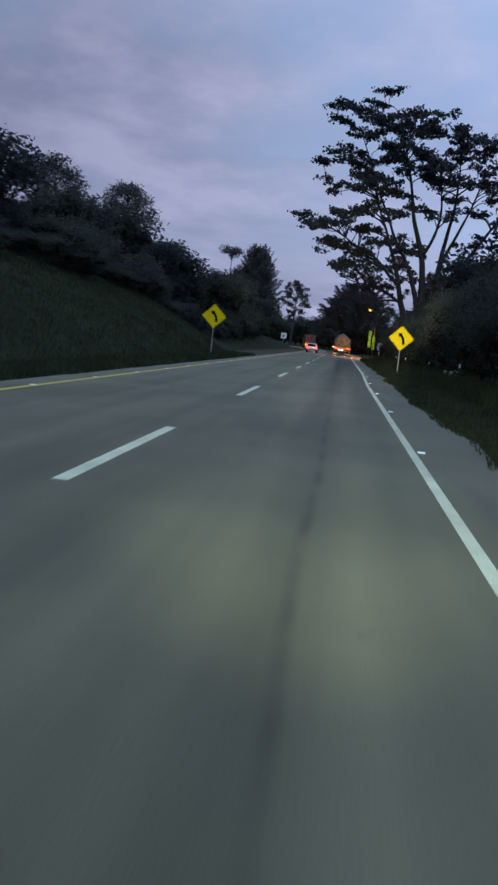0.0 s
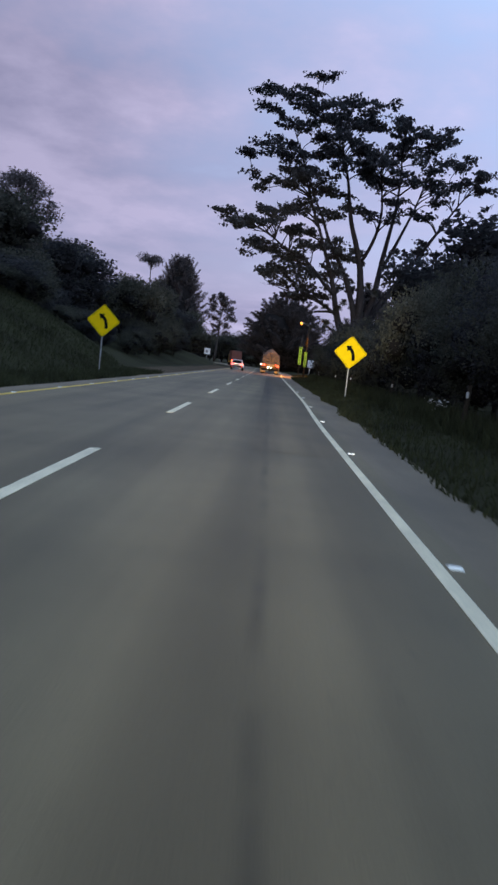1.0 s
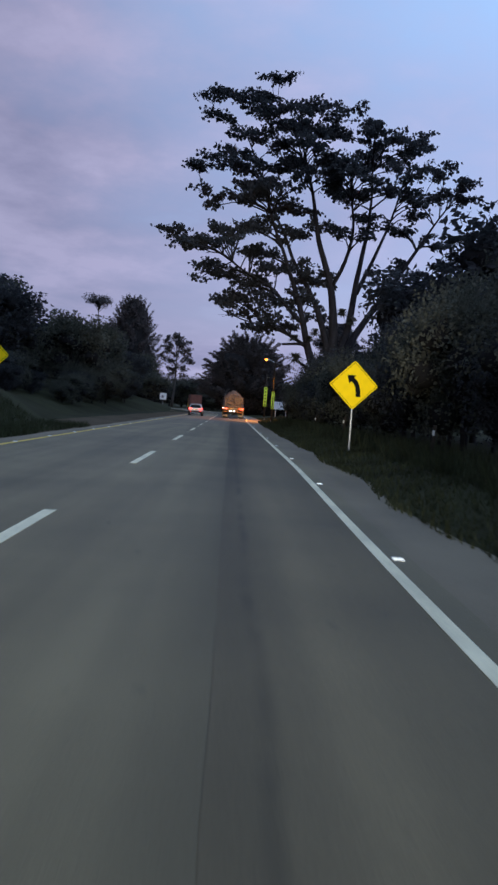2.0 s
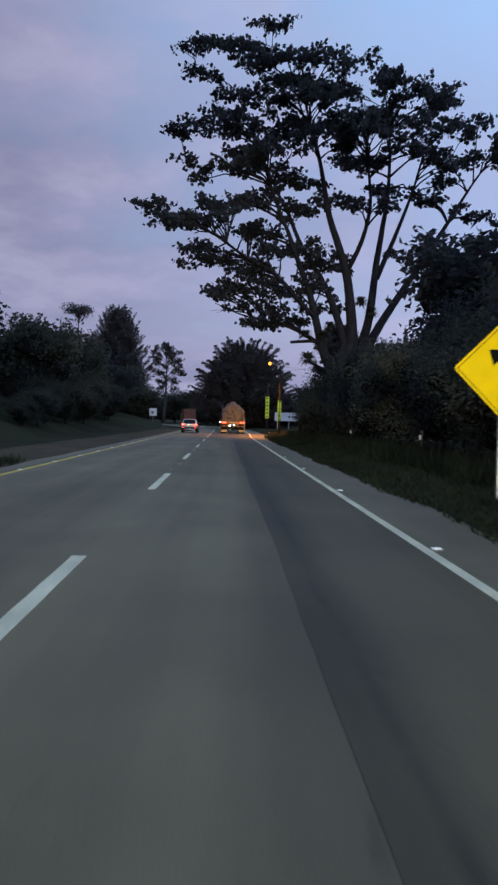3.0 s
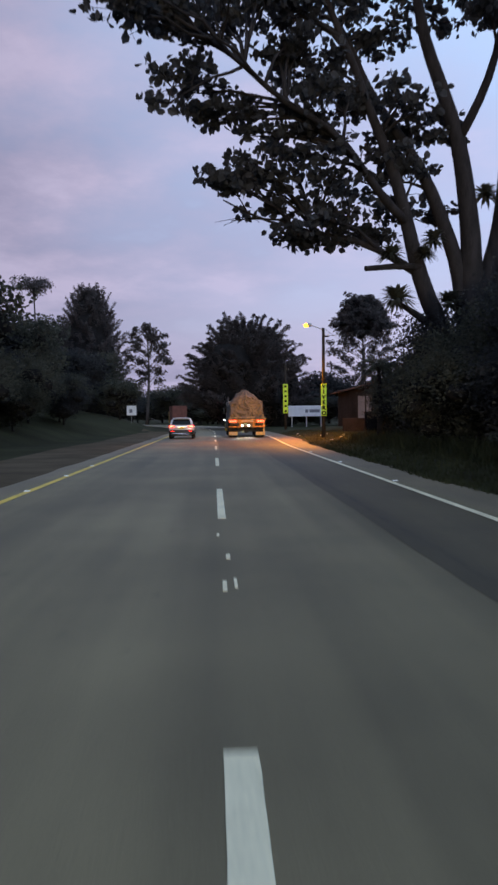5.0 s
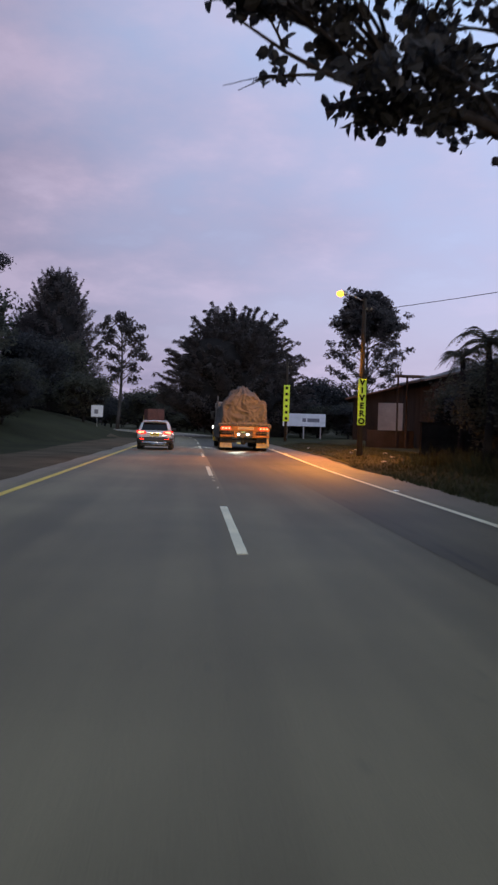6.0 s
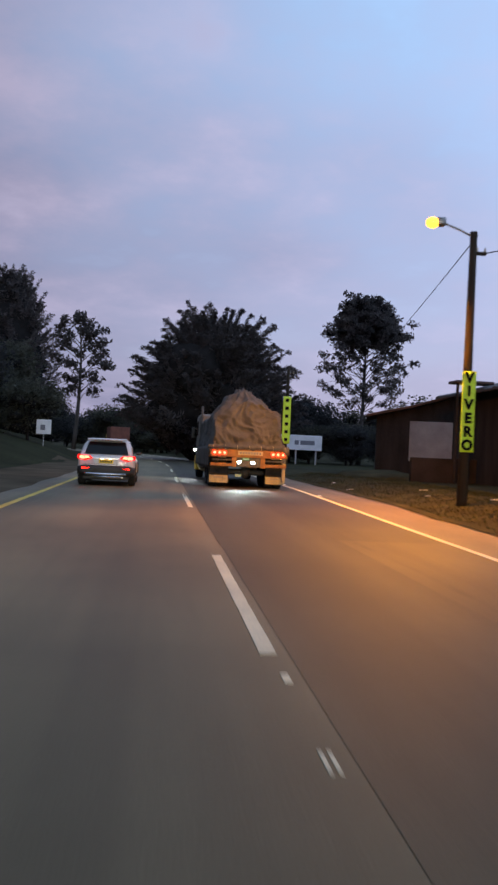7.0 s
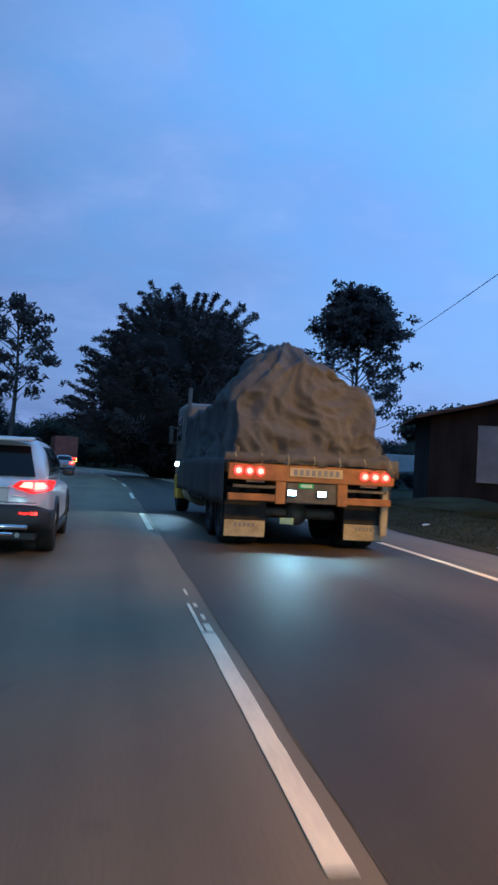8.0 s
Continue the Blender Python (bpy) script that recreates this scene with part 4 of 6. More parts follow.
for k, (x, y, s) in enumerate(((10.6, 50.0, 0.75), (11.4, 53.5, 0.85), (11.6, 57.6, 0.8), (12.8, 51.5, 1.0), (14.0, 57.0, 1.05))):
    o = placed(shrubs[k % 3], x, y, 1.0, 77 * k, 0.25, 1.0, "dense dark shrub in front of the shed")
    o.scale = (s, s, s * 0.95)
for k, (x, y, s) in enumerate(((8.9, 27.5, 0.72), (8.7, 31.0, 0.75), (8.5, 34.2, 0.78), (8.4, 37.2, 0.8), (8.6, 40.2, 0.8), (8.9, 43.4, 0.85), (9.2, 46.6, 0.8), (10.6, 48.6, 0.85))):
    o = placed(shrubs[k % 3], x, y, 1.0, 50 * k, 0.25, 1.0, "dense dark hedge bush on the grassy verge")
    o.scale = (s, s, s)
for k, (x, y, s) in enumerate(((12.4, 39.0, 1.35), (13.6, 42.2, 1.5), (15.6, 40.0, 1.5))):
    o = placed(shrubs[k % 3], x, y, 1.0, 77 * k, 0.25, 1.0, "dense dark shrub round the foot of the tall tree")
    o.scale = (s, s, s)
o = placed(protos[0], 33.0, 70.0, 1.0, 40, 0.3, 1.0, "large dark broadleaf tree behind the tall roadside tree")
o.scale = (2.0, 2.0, 2.2)
for k, (x, y, s) in enumerate(((15, -30, 0.8), (16, -12, 0.9), (15, 4, 0.85), (17, 16, 1.0), (16.0, 24, 1.25), (19, 38, 1.0), (21, 50, 0.7), (17, -47, 0.75), (22, -20, 1.0), (24, 8, 1.05), (19.8, 19.5, 1.55))):
    o = placed(protos[k % 3], x, y, 1.0, 70 * k, 0.3, 1.0, "dense dark broadleaf tree behind the roadside thicket")
    o.scale = (s, s, s)
# distant wood on the skyline
for k in range(60):
    y = 150 + rng.uniform(0, 170)
    side = -1 if k % 5 < 2 else 1
    x = bend(y) + side * rng.uniform(11, 26) + (rng.uniform(0, 45) if side > 0 else -rng.uniform(0, 25))
    o = placed(protos[k % 3], x, y, 1.0, rng.uniform(0, 360), 0.4, 1.0, "dark tree in the distant wood")
    s = rng.uniform(0.7, 1.25)
    o.scale = (s, s, s * rng.uniform(0.7, 1.0))

# wood that closes the view behind the bend
for k in range(44):
    y = rng.uniform(160, 250)
    x = rng.uniform(-75, 14)
    if abs(x - bend(y)) < 9:
        x = bend(y) - 12 if k % 2 else bend(y) + 12
    o = placed(protos[k % 3], x, y, 1.0, rng.uniform(0, 360), 0.4, 1.0, "dark tree in the distant wood")
    s = rng.uniform(0.7, 1.1)
    o.scale = (s * 1.15, s * 1.15, s)

# undergrowth that closes the view behind the cottages
for k in range(22):
    x = 11.5 + 1.7 * k
    y = 118 + rng.uniform(0, 12)
    o = placed(shrubs[k % 3], x, y, 1.0, rng.uniform(0, 360), 0.4, 1.0, "dark undergrowth behind the cottages")
    s = rng.uniform(0.8, 1.15)
    o.scale = (s * 1.3, s * 1.3, s)
# low bushes before the whitewashed wall
for k in range(6):
    o = placed(shrubs[k % 3], 18.7 + 1.35 * k, 106.6, 1.0, 61 * k, 0.15, 1.0, "low dark bush before the whitewashed wall")
    o.scale = (0.36, 0.36, 0.33)
# undergrowth at the foot of the distant wood
for k in range(40):
    y = rng.uniform(138, 200)
    x = bend(y) + (rng.uniform(7.5, 22) if k % 2 else -rng.uniform(7.5, 26))
    o = placed(shrubs[k % 3], x, y, 1.0, rng.uniform(0, 360), 0.4, 1.0, "dark undergrowth at the foot of the distant wood")
    s = rng.uniform(0.9, 1.5)
    o.scale = (s * 1.4, s * 1.4, s)


def conifer(x, y, z, height, width, rng, label):
    """A dense dark conifer: whorls of stiff boughs that end in spiky upturned plumes, so that the outline is ragged."""
    tree = root("conifer", x, y, z, label, "conifer")
    vs, fs, cs, tips = [], [], [], []
    tube(vs, fs, [Vector((0, 0, -0.5)), Vector((0, 0, height * 0.5)), Vector((0.1, 0, height * 0.95))], [0.5, 0.32, 0.05], 9)
    for k in range(250):
        t = k / 250
        zz = height * (0.04 + 0.88 * t)
        r = width / 2 * (1 - t ** 1.9) ** 0.8 * rng.uniform(0.72, 1.02) + 0.3
        a = k * 2.4 + rng.uniform(-0.4, 0.4)
        d = Vector((math.cos(a), math.sin(a), 0))
        rise = 0.18 + 0.75 * t ** 2
        end = d * r + Vector((0, 0, zz + rise * r))
        tube(vs, fs, [Vector((0, 0, zz)), d * r * 0.5 + Vector((0, 0, zz + 0.4 * rise * r)), end], [0.07, 0.045, 0.012], 4)
        n = max(3, int(r * 2.0))
        cs += [tuple(Vector((0, 0, zz)).lerp(end, 0.2 + 0.72 * i / n)) for i in range(1, n + 1)]
        plume = end + (d * 0.7 + Vector((0, 0, 0.25 + 1.3 * t))).normalized() * rng.uniform(0.5, 1.9)
        tube(vs, fs, [end, plume], [0.03, 0.008], 4)
        tips += [tuple(end.lerp(plume, q)) for q in np.linspace(-0.3, 1.0, 8)]
    raw("trunk", vs, fs, M["bark"], tree, "", True)
    lv = joined(leaves(rng, cs, 14, 0.40, 0.6, 0.3, 0.1, 0.7), leaves(rng, tips, 9, 0.13, 0.5, 0.22, -0.2, 0.9))
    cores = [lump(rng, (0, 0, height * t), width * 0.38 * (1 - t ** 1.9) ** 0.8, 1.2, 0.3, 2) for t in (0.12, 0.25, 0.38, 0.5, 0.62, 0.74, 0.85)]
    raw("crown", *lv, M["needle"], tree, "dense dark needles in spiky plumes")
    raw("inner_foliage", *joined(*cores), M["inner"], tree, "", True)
    return tree


rng = np.random.default_rng(5)
conifer(-21.9, 152.5, 4.0, 21.4, 13.6, rng, "tall dense dark conifer above the bank")
conifer(-27.5, 160.0, 4.0, 15.0, 12.0, rng, "dense dark conifer above the bank")


def eucalyptus(x, y, z, height, crown_w, crown_low, rng, label, count, name="eucalyptus", per=60, leaf=0.42, puff=0.62, shape=None, bias=0.8, dome=0):
    """A slender pale tree with separate clumps of hanging leaves; shape gives the crown's half-width by height."""
    tree = root(name, x, y, z, label, "tree")
    vs, fs, cs = [], [], []
    axis_at = lambda t: Vector((0.35 * math.sin(3 * t), 0.2 * math.sin(2.2 * t + 1), height * t))
    tube(vs, fs, [axis_at(t) for t in np.linspace(-0.03, 0.95, 9)], list(np.linspace(0.26, 0.04, 9)), 8)
    shape = shape or (lambda s: (0.55 + s) if s < 0.4 else math.cos((s - 0.4) / 0.6 * 1.45) ** 0.6)
    for k in range(count):
        s = ((k + rng.random()) / count) ** bias
        t = crown_low + (0.96 - crown_low) * s
        r = crown_w / 2 * shape(s) * math.sqrt(rng.uniform(0.08, 1.0))
        a = k * 2.39 + rng.uniform(-0.5, 0.5)
        end = axis_at(t) + Vector((math.cos(a) * r, math.sin(a) * r, rng.uniform(-0.01, 0.02) * height))
        st = axis_at(max(0.2, t - 0.08 - 0.14 * r / crown_w))
        tube(vs, fs, [st, st.lerp(end, 0.5) + Vector((0, 0, 0.02 * height)) + Vector(rng.normal(size=3)) * 0.12 * r, end], [0.06, 0.035, 0.012], 4)
        cs.append(tuple(end))
        cs.append(tuple(st.lerp(end, 0.8) + Vector(rng.normal(size=3)) * 0.3))
    raw("trunk", vs, fs, M["pale_bark"], tree, "slender pale trunk", True)
    # closed leafy dome at the top
    lumps = []
    for k in range(dome):
        s = 0.99 - 0.40 * ((k + 0.5) / dome) ** 0.9
        t = crown_low + (0.96 - crown_low) * s
        r, a = crown_w / 2 * shape(s) * 0.88 * math.sqrt(rng.random()), k * 2.39
        c = axis_at(t) + Vector((math.cos(a) * r, math.sin(a) * r, 0))
        lumps.append(lump(rng, tuple(c), crown_w * rng.uniform(0.028, 0.045), 0.8, 0.8, 3))
        cs += [tuple(c + Vector(rng.normal(size=3)) * crown_w * 0.045) for i in range(4)]
    if dome:
        raw("inner_foliage", *joined(*lumps), M["inner"], tree, "", True)
    g = np.asarray(cs)
    v, f = leaves(rng, g, per, puff, leaf, 0.4, 0.7, 0.62)
    mid = v.reshape(-1, 4, 3).mean(1)
    home = np.repeat(g, per, axis=0)
    keep = np.linalg.norm((mid - home) / np.array([1, 1, 0.65]), axis=1) < puff * 1.75
    idx = np.nonzero(keep)[0]
    v = v.reshape(-1, 4, 3)[idx].reshape(-1, 3)
    i = np.arange(len(idx))[:, None] * 4
    f = np.concatenate([i + np.array([[0, 1, 2]]), i + np.array([[0, 2, 3]])], 0)
    raw("crown", v, f, M["leaf_blue"], tree, "open hanging foliage")
    return tree


eucalyptus(-9.7, 124.5, 1.0, 14.4, 7.4, 0.40, rng, "slender open-crowned tree beside the bend", 32, per=44, puff=0.46, leaf=0.62)
eucalyptus(22.3, 129.0, 0.8, 19.2, 11.6, 0.34, np.random.default_rng(12), "tall rounded eucalyptus behind the houses", 80, per=64, puff=0.46, leaf=0.5, bias=0.9, dome=80, shape=lambda s: (0.80 + 0.55 * s) if s < 0.35 else math.cos((s - 0.35) / 0.65 * 1.45) ** 0.58)
rng.bit_generator.advance(308292)
eucalyptus(-24.2, 117.2, 6.5, 14.2, 6.8, 0.87, rng, "thin tree with a flat umbrella crown above the wood", 22, "umbrella_tree", 46, 0.4, 0.5, lambda s: 1.0 - 0.45 * s)
eucalyptus(-26.3, 40.0, 6.5, 12.2, 7.5, 0.40, rng, "dark open-crowned tree on the bank top", 60, per=60, puff=0.6)
eucalyptus(-32.0, 30.0, 8.5, 10.5, 8.0, 0.30, rng, "dark open-crowned tree on the bank top", 60, per=60, puff=0.6)


def bamboo_clump(x, y, z, height, spread, rng):
    """A great clump of arching bamboo: a closed dark dome with thin feathery plumes that stand out from its outline."""
    clump = root("bamboo_clump", x, y, z, "huge dark clump of arching feathery bamboo", "bamboo")
    vs, fs, cs, tips = [], [], [], []
    count = 230
    for k in range(count):
        a = k * 2.39996 + rng.uniform(-0.4, 0.4)
        q = min(1.0, math.sqrt((k + 0.5) / count) + rng.uniform(-0.04, 0.04)) if k > 4 else 0.1
        out = spread / 2 * q
        h = (height - 1.2) * rng.uniform(0.92, 1.04) * (1 - 0.72 * q ** 2.8)
        b = Vector((math.cos(a) * out * 0.22, math.sin(a) * out * 0.22, -0.3))
        e = Vector((math.cos(a) * out, math.sin(a) * out, h))
        pts = [b, b.lerp(e, 0.4) + Vector((0, 0, h * 0.13)), b.lerp(e, 0.75) + Vector((0, 0, h * 0.09)), e]
        d = Vector((math.cos(a) * (0.25 + q), math.sin(a) * (0.25 + q), 1.25 - 0.8 * q)).normalized()
        ln = rng.uniform(0.4, 2.3)
        tip = e + d * ln
        end = tip + Vector((d.x, d.y, -0.3)) * 0.4
        tube(vs, fs, pts + [tip, end], [0.06, 0.05, 0.035, 0.02, 0.012, 0.006], 5)
        for t in np.linspace(0.2, 1.0, 12):
            i = min(2, int(t * 3))
            cs.append(tuple(pts[i].lerp(pts[i + 1], min(1.0, t * 3 - i))))
        tips += [tuple(e.lerp(tip, t)) for t in np.linspace(0, 1, 10)] + [tuple(tip.lerp(end, 0.6)), tuple(end)]
    raw("stem_clump", vs, fs, M["bark"], clump, "", True)
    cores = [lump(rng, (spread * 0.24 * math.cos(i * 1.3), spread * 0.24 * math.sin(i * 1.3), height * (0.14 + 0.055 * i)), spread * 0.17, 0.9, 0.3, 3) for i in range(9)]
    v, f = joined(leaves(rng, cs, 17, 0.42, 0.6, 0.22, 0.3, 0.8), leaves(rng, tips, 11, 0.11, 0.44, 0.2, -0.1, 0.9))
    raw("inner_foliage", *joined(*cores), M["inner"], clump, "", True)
    raw("foliage", v, f, M["needle"], clump, "feathery dark plumes")
    return clump


bamboo_clump(4.6, 120.0, 0.1, 15.0, 17.0, np.random.default_rng(31))


def palm(x, y, z, height, rng, size=1.0, label="ragged palm-like plant behind the hedge"):
    tree = root("palm", x, y, z, label, "palm", "palms behind the hedge")
    vs, fs = [], []
    tube(vs, fs, [Vector((0, 0, -0.3)), Vector((0.1, 0, height * 0.5)), Vector((0, 0.05, height))], [0.14, 0.11, 0.09], 8)
    raw("trunk", vs, fs, M["bark"], tree, "", True)
    vs, fs = [], []
    for k in range(22):
        a, up = k * 2.4, rng.uniform(0.0, 1.35)
        ln = rng.uniform(1.2, 1.75) * size
        pts = [Vector((math.cos(a) * ln * t, math.sin(a) * ln * t, height + up * ln * t - 1.05 * ln * t ** 2.2)) for t in np.linspace(0, 1, 17)]
        tube(vs, fs, pts, list(np.linspace(0.024, 0.005, 17)), 3)
        side = Vector((-math.sin(a), math.cos(a), 0))
        for i in range(2, 17):
            along = (pts[i] - pts[i - 1]).normalized()
            for s in (-1, 1):
                ln_leaf = 0.46 * size * math.sin(math.pi * (0.12 + 0.052 * i)) * rng.uniform(0.8, 1.1)
                tip = pts[i] + (side * s * 0.8 + along * 0.55 + Vector((0, 0, -0.35))) * ln_leaf
                n = len(vs)
                vs += [pts[i] - along * 0.035, pts[i] + along * 0.035, tip]
                fs.append((n, n + 1, n + 2))
    raw("fronds", vs, fs, M["leaf_dark"], tree, "arching fronds")
    return tree


rng = np.random.default_rng(8)
palm(7.45, 45.0, 0.2, 3.45, rng, 0.8)
palm(9.4, 45.5, 0.2, 3.65, rng, 0.8)
palm(9.15, 52.0, 0.2, 3.7, rng, 0.6)


# ---- street lamp post with its banner ----
def letter_mesh(text, size, depth):
    cu = bpy.data.curves.new("letter", "FONT")
    cu.body, cu.size, cu.extrude, cu.align_x, cu.align_y, cu.offset = text, size, depth, "CENTER", "CENTER", 0.016
    ob = bpy.data.objects.new("letter", cu)
    scene.collection.objects.link(ob)
    me = bpy.data.meshes.new_from_object(ob.evaluated_get(bpy.context.evaluated_depsgraph_get()))
    bpy.data.objects.remove(ob)
    return me


def banner(post, low, high, wide, word, y):
    bm = bmesh.new()
    n, m = 6, 24
    rows = []
    for j in range(m + 1):
        z = low + (high - low) * j / m
        rows.append([bm.verts.new((wide * (i / n - 0.5), y + 0.012 * noise.noise(Vector((i * 0.7, z * 2.2, 1))), z)) for i in range(n + 1)])
    for a, b in zip(rows, rows[1:]):
        for i in range(n):
            bm.faces.new((a[i], a[i + 1], b[i + 1], b[i]))
    res = bmesh.ops.extrude_face_region(bm, geom=list(bm.faces))
    for v in [g for g in res["geom"] if isinstance(g, bmesh.types.BMVert)]:
        v.co.y += 0.012
    bmesh.ops.recalc_face_normals(bm, faces=bm.faces)
    b = part("banner", bm, M["lime"], post, "lime green vertical banner with black capitals", True)
    step = (high - low) / 6
    for k in range(6):
        z = high - step * (k + 0.5)
        if word:
            me = letter_mesh(word[k], step * 1.02, 0.004)
            me.materials.append(M["sign_black"])
            ob = new("letter", me)
            ob.matrix_basis = pose(0, y - 0.018, z, 90, 0, 0)
            ob.parent = b
        else:
            part("mark", boxes(((-wide * 0.2, y - 0.018, z - step * 0.2), (wide * 0.2, y - 0.01, z + step * 0.2)), bevel=0.002), M["sign_black"], b)
    return b


def lamp_post(x, y, z, height, low, high, wide, word, lit, label):
    post = root("lamp_post", x, y, z, label, "lamp post", "lamp posts with banners")
    bm = bmesh.new()
    cyl(bm, (0, 0, -0.5), (0.02, 0, height), 0.13, 0.085, 14)
    part("pole", bm, M["pole"], post, "weathered brown pole", True)
    if lit:
        vs, fs = [], []
        tube(vs, fs, [Vector((0, 0, height - 0.12)), Vector((-0.35, 0, height + 0.03)), Vector((-0.75, 0, height + 0.16))], [0.025, 0.025, 0.025], 8)
        raw("arm", vs, fs, M["zinc"], post, "", True)
        bm = bmesh.new()
        box(bm, (-0.95, -0.12, height + 0.08), (-0.70, 0.12, height + 0.28), 0.05, 2)
        part("lamp_housing", bm, M["zinc"], post, "", True)
        bm = bmesh.new()
        bmesh.ops.create_uvsphere(bm, u_segments=16, v_segments=10, radius=0.15)
        for v in bm.verts:
            v.co = Vector((-1.02 + v.co.x * 1.15, v.co.y, height + 0.15 + v.co.z * 0.9))
        globe = part("globe", bm, M["sodium"], post, "lit orange sodium globe", True)
        globe.visible_shadow = False
    part("crossbar", boxes(((-0.05, -0.06, height - 0.55), (0.35, 0.06, height - 0.48)), bevel=0.01), M["plank"], post)
    for k in range(2):
        part("insulator", cyl(bmesh.new(), (0.12 + 0.2 * k, 0, height - 0.48), (0.12 + 0.2 * k, 0, height - 0.38), 0.03, 0.02, 8), M["flap"], post)
    banner(post, low, high, wide, word, -0.16)
    return post


lamp_post(6.60, 57.2, 0.2, 6.6, 1.25, 3.2, 0.34, "VIVERO", True, "lit street lamp on a brown pole with a lime green banner")
lamp_post(7.0, 87.3, 0.2, 6.4, 1.6, 4.5, 0.5, "", False, "brown pole with a lime green banner on the verge")


def cable(a, b, sag, name="cable"):
    vs, fs = [], []
    a, b = Vector(a), Vector(b)
    pts = [a.lerp(b, t) - Vector((0, 0, sag * 4 * t * (1 - t))) for t in np.linspace(0, 1, 17)]
    tube(vs, fs, pts, [0.014] * 17, 5)
    tagged(raw(name, vs, fs, M["wire"], None, "", True), "thin black overhead cable", "cable", "overhead cables")


cable((6.72, 57.2, 6.72), (24.0, 135.0, 12.5), 0.45)
cable((6.92, 57.2, 6.30), (27.0, 30.0, 8.6), 0.5)
far_pole = root("utility_pole", 24.0, 135.0, 0.6, "distant wooden utility pole", "utility pole")
part("pole", cyl(bmesh.new(), (0, 0, -0.5), (0, 0, 12.0), 0.15, 0.09, 10), M["pole"], far_pole)
far_pole = root("utility_pole", 27.0, 30.0, 0.5, "wooden utility pole behind the thicket", "utility pole")
part("pole", cyl(bmesh.new(), (0, 0, -0.5), (0, 0, 8.6), 0.13, 0.09, 10), M["pole"], far_pole)


# ---- houses ----
def house(name, x, y, z, w, d, eave, ridge, label, wall, roof_mat, turn=0, windows=(), over=0.7):
    """A low house: four walls with thickness, a gable roof of sheets or tile rows with overhang, doors and windows."""
    h = root(name, x, y, z, label, "house", "", turn)
    t = 0.2
    part("wall", boxes(((0, 0, -0.3), (w, t, eave)), bevel=0.01), wall, h)
    part("wall", boxes(((0, d - t, -0.3), (w, d, eave)), bevel=0.01), wall, h)
    for x0 in (0.002, w - t - 0.002):
        bm = bmesh.new()
        prof = [(t + 0.002, -0.3), (d - t - 0.002, -0.3), (d - t - 0.002, eave - 0.02), (d / 2, ridge - 0.12), (t + 0.002, eave - 0.02)]
        a = [bm.verts.new((x0, p, q)) for p, q in prof]
        b = [bm.verts.new((x0 + t, p, q)) for p, q in prof]
        bm.faces.new(a)
        bm.faces.new(b[::-1])
        for k in range(5):
            bm.faces.new((a[k], b[k], b[(k + 1) % 5], a[(k + 1) % 5]))
        bmesh.ops.recalc_face_normals(bm, faces=bm.faces)
        part("wall", bm, wall, h)
    for s in (0, 1):
        rows = []
        n = max(6, int(w / 0.25))
        for j in range(9):
            f = j / 8
            yy = (-over + (d / 2 + over) * f) if s == 0 else (d + over - (d / 2 + over) * f)
            zz = eave - 0.18 + (ridge - eave + 0.18) * f
            rows.append([(-over + (w + 2 * over) * i / n, yy, zz + 0.03 * (i % 2) + (0.02 if j < 8 else 0.0) * math.sin(i * 1.7 + j) - (0.10 * f * (1 - f) * 4 + 0.05 * noise.noise(Vector((i * 0.23, j * 0.6, w))))) for i in range(n + 1)])
        bm = bmesh.new()
        vr = [[bm.verts.new(p) for p in r] for r in rows]
        for a, b in zip(vr, vr[1:]):
            for i in range(n):
                bm.faces.new((a[i], a[i + 1], b[i + 1], b[i]))
        res = bmesh.ops.extrude_face_region(bm, geom=list(bm.faces))
        for v in [g for g in res["geom"] if isinstance(g, bmesh.types.BMVert)]:
            v.co.z += 0.11
        bmesh.ops.recalc_face_normals(bm, faces=bm.faces)
        part("roof", bm, roof_mat, h, "weathered dark roof")
    for x0, z0, ww, hh, kind in windows:
        m = M["plaster"] if kind == "panel" else M["plank"]
        f = part("door" if kind == "door" else "shutter", boxes(((x0, -0.05, z0), (x0 + ww, -0.003, z0 + hh)), bevel=0.008), m, h)
        part("frame", boxes(((x0 - 0.08, -0.07, z0 - 0.06), (x0 - 0.002, -0.003, z0 + hh + 0.06)), ((x0 + ww + 0.002, -0.07, z0 - 0.06), (x0 + ww + 0.08, -0.003, z0 + hh + 0.06)), bevel=0.005), M["plank"], f)
    return h


cottage = house("cottage", 12.85, 87.83, 0.0, 5.0, 13.0, 3.68, 5.5, "low dark cottage with a tiled roof and a pale wall panel", M["plank"], M["tile"], -105, (), 0.62)
part("wall_panel", boxes(((5.003, 1.85, 1.1), (5.06, 4.45, 3.35)), bevel=0.01), M["plaster"], cottage, "pale whitewashed wall panel")
part("door", boxes(((5.003, 6.0, -0.1), (5.05, 7.0, 2.0)), bevel=0.01), M["plank"], cottage)
shed = house("shed", 13.6, 76.5, 0.0, 6.5, 10.0, 4.4, 6.0, "dark timber shed with a rusty sheet roof", M["plank"], M["zinc_roof"], -90, ())
part("door", boxes(((6.503, 1.0, -0.1), (6.55, 3.0, 2.1)), bevel=0.01), M["plank"], shed)
porch = root("porch", 11.9, 71.8, 0.0, "flat dark porch roof on thin posts beside the shed", "porch")
bm = bmesh.new()
box(bm, (0.0, 0.0, 4.60), (1.72, 1.0, 4.72), 0.02, 1)
part("roof", bm, M["zinc_roof"], porch)
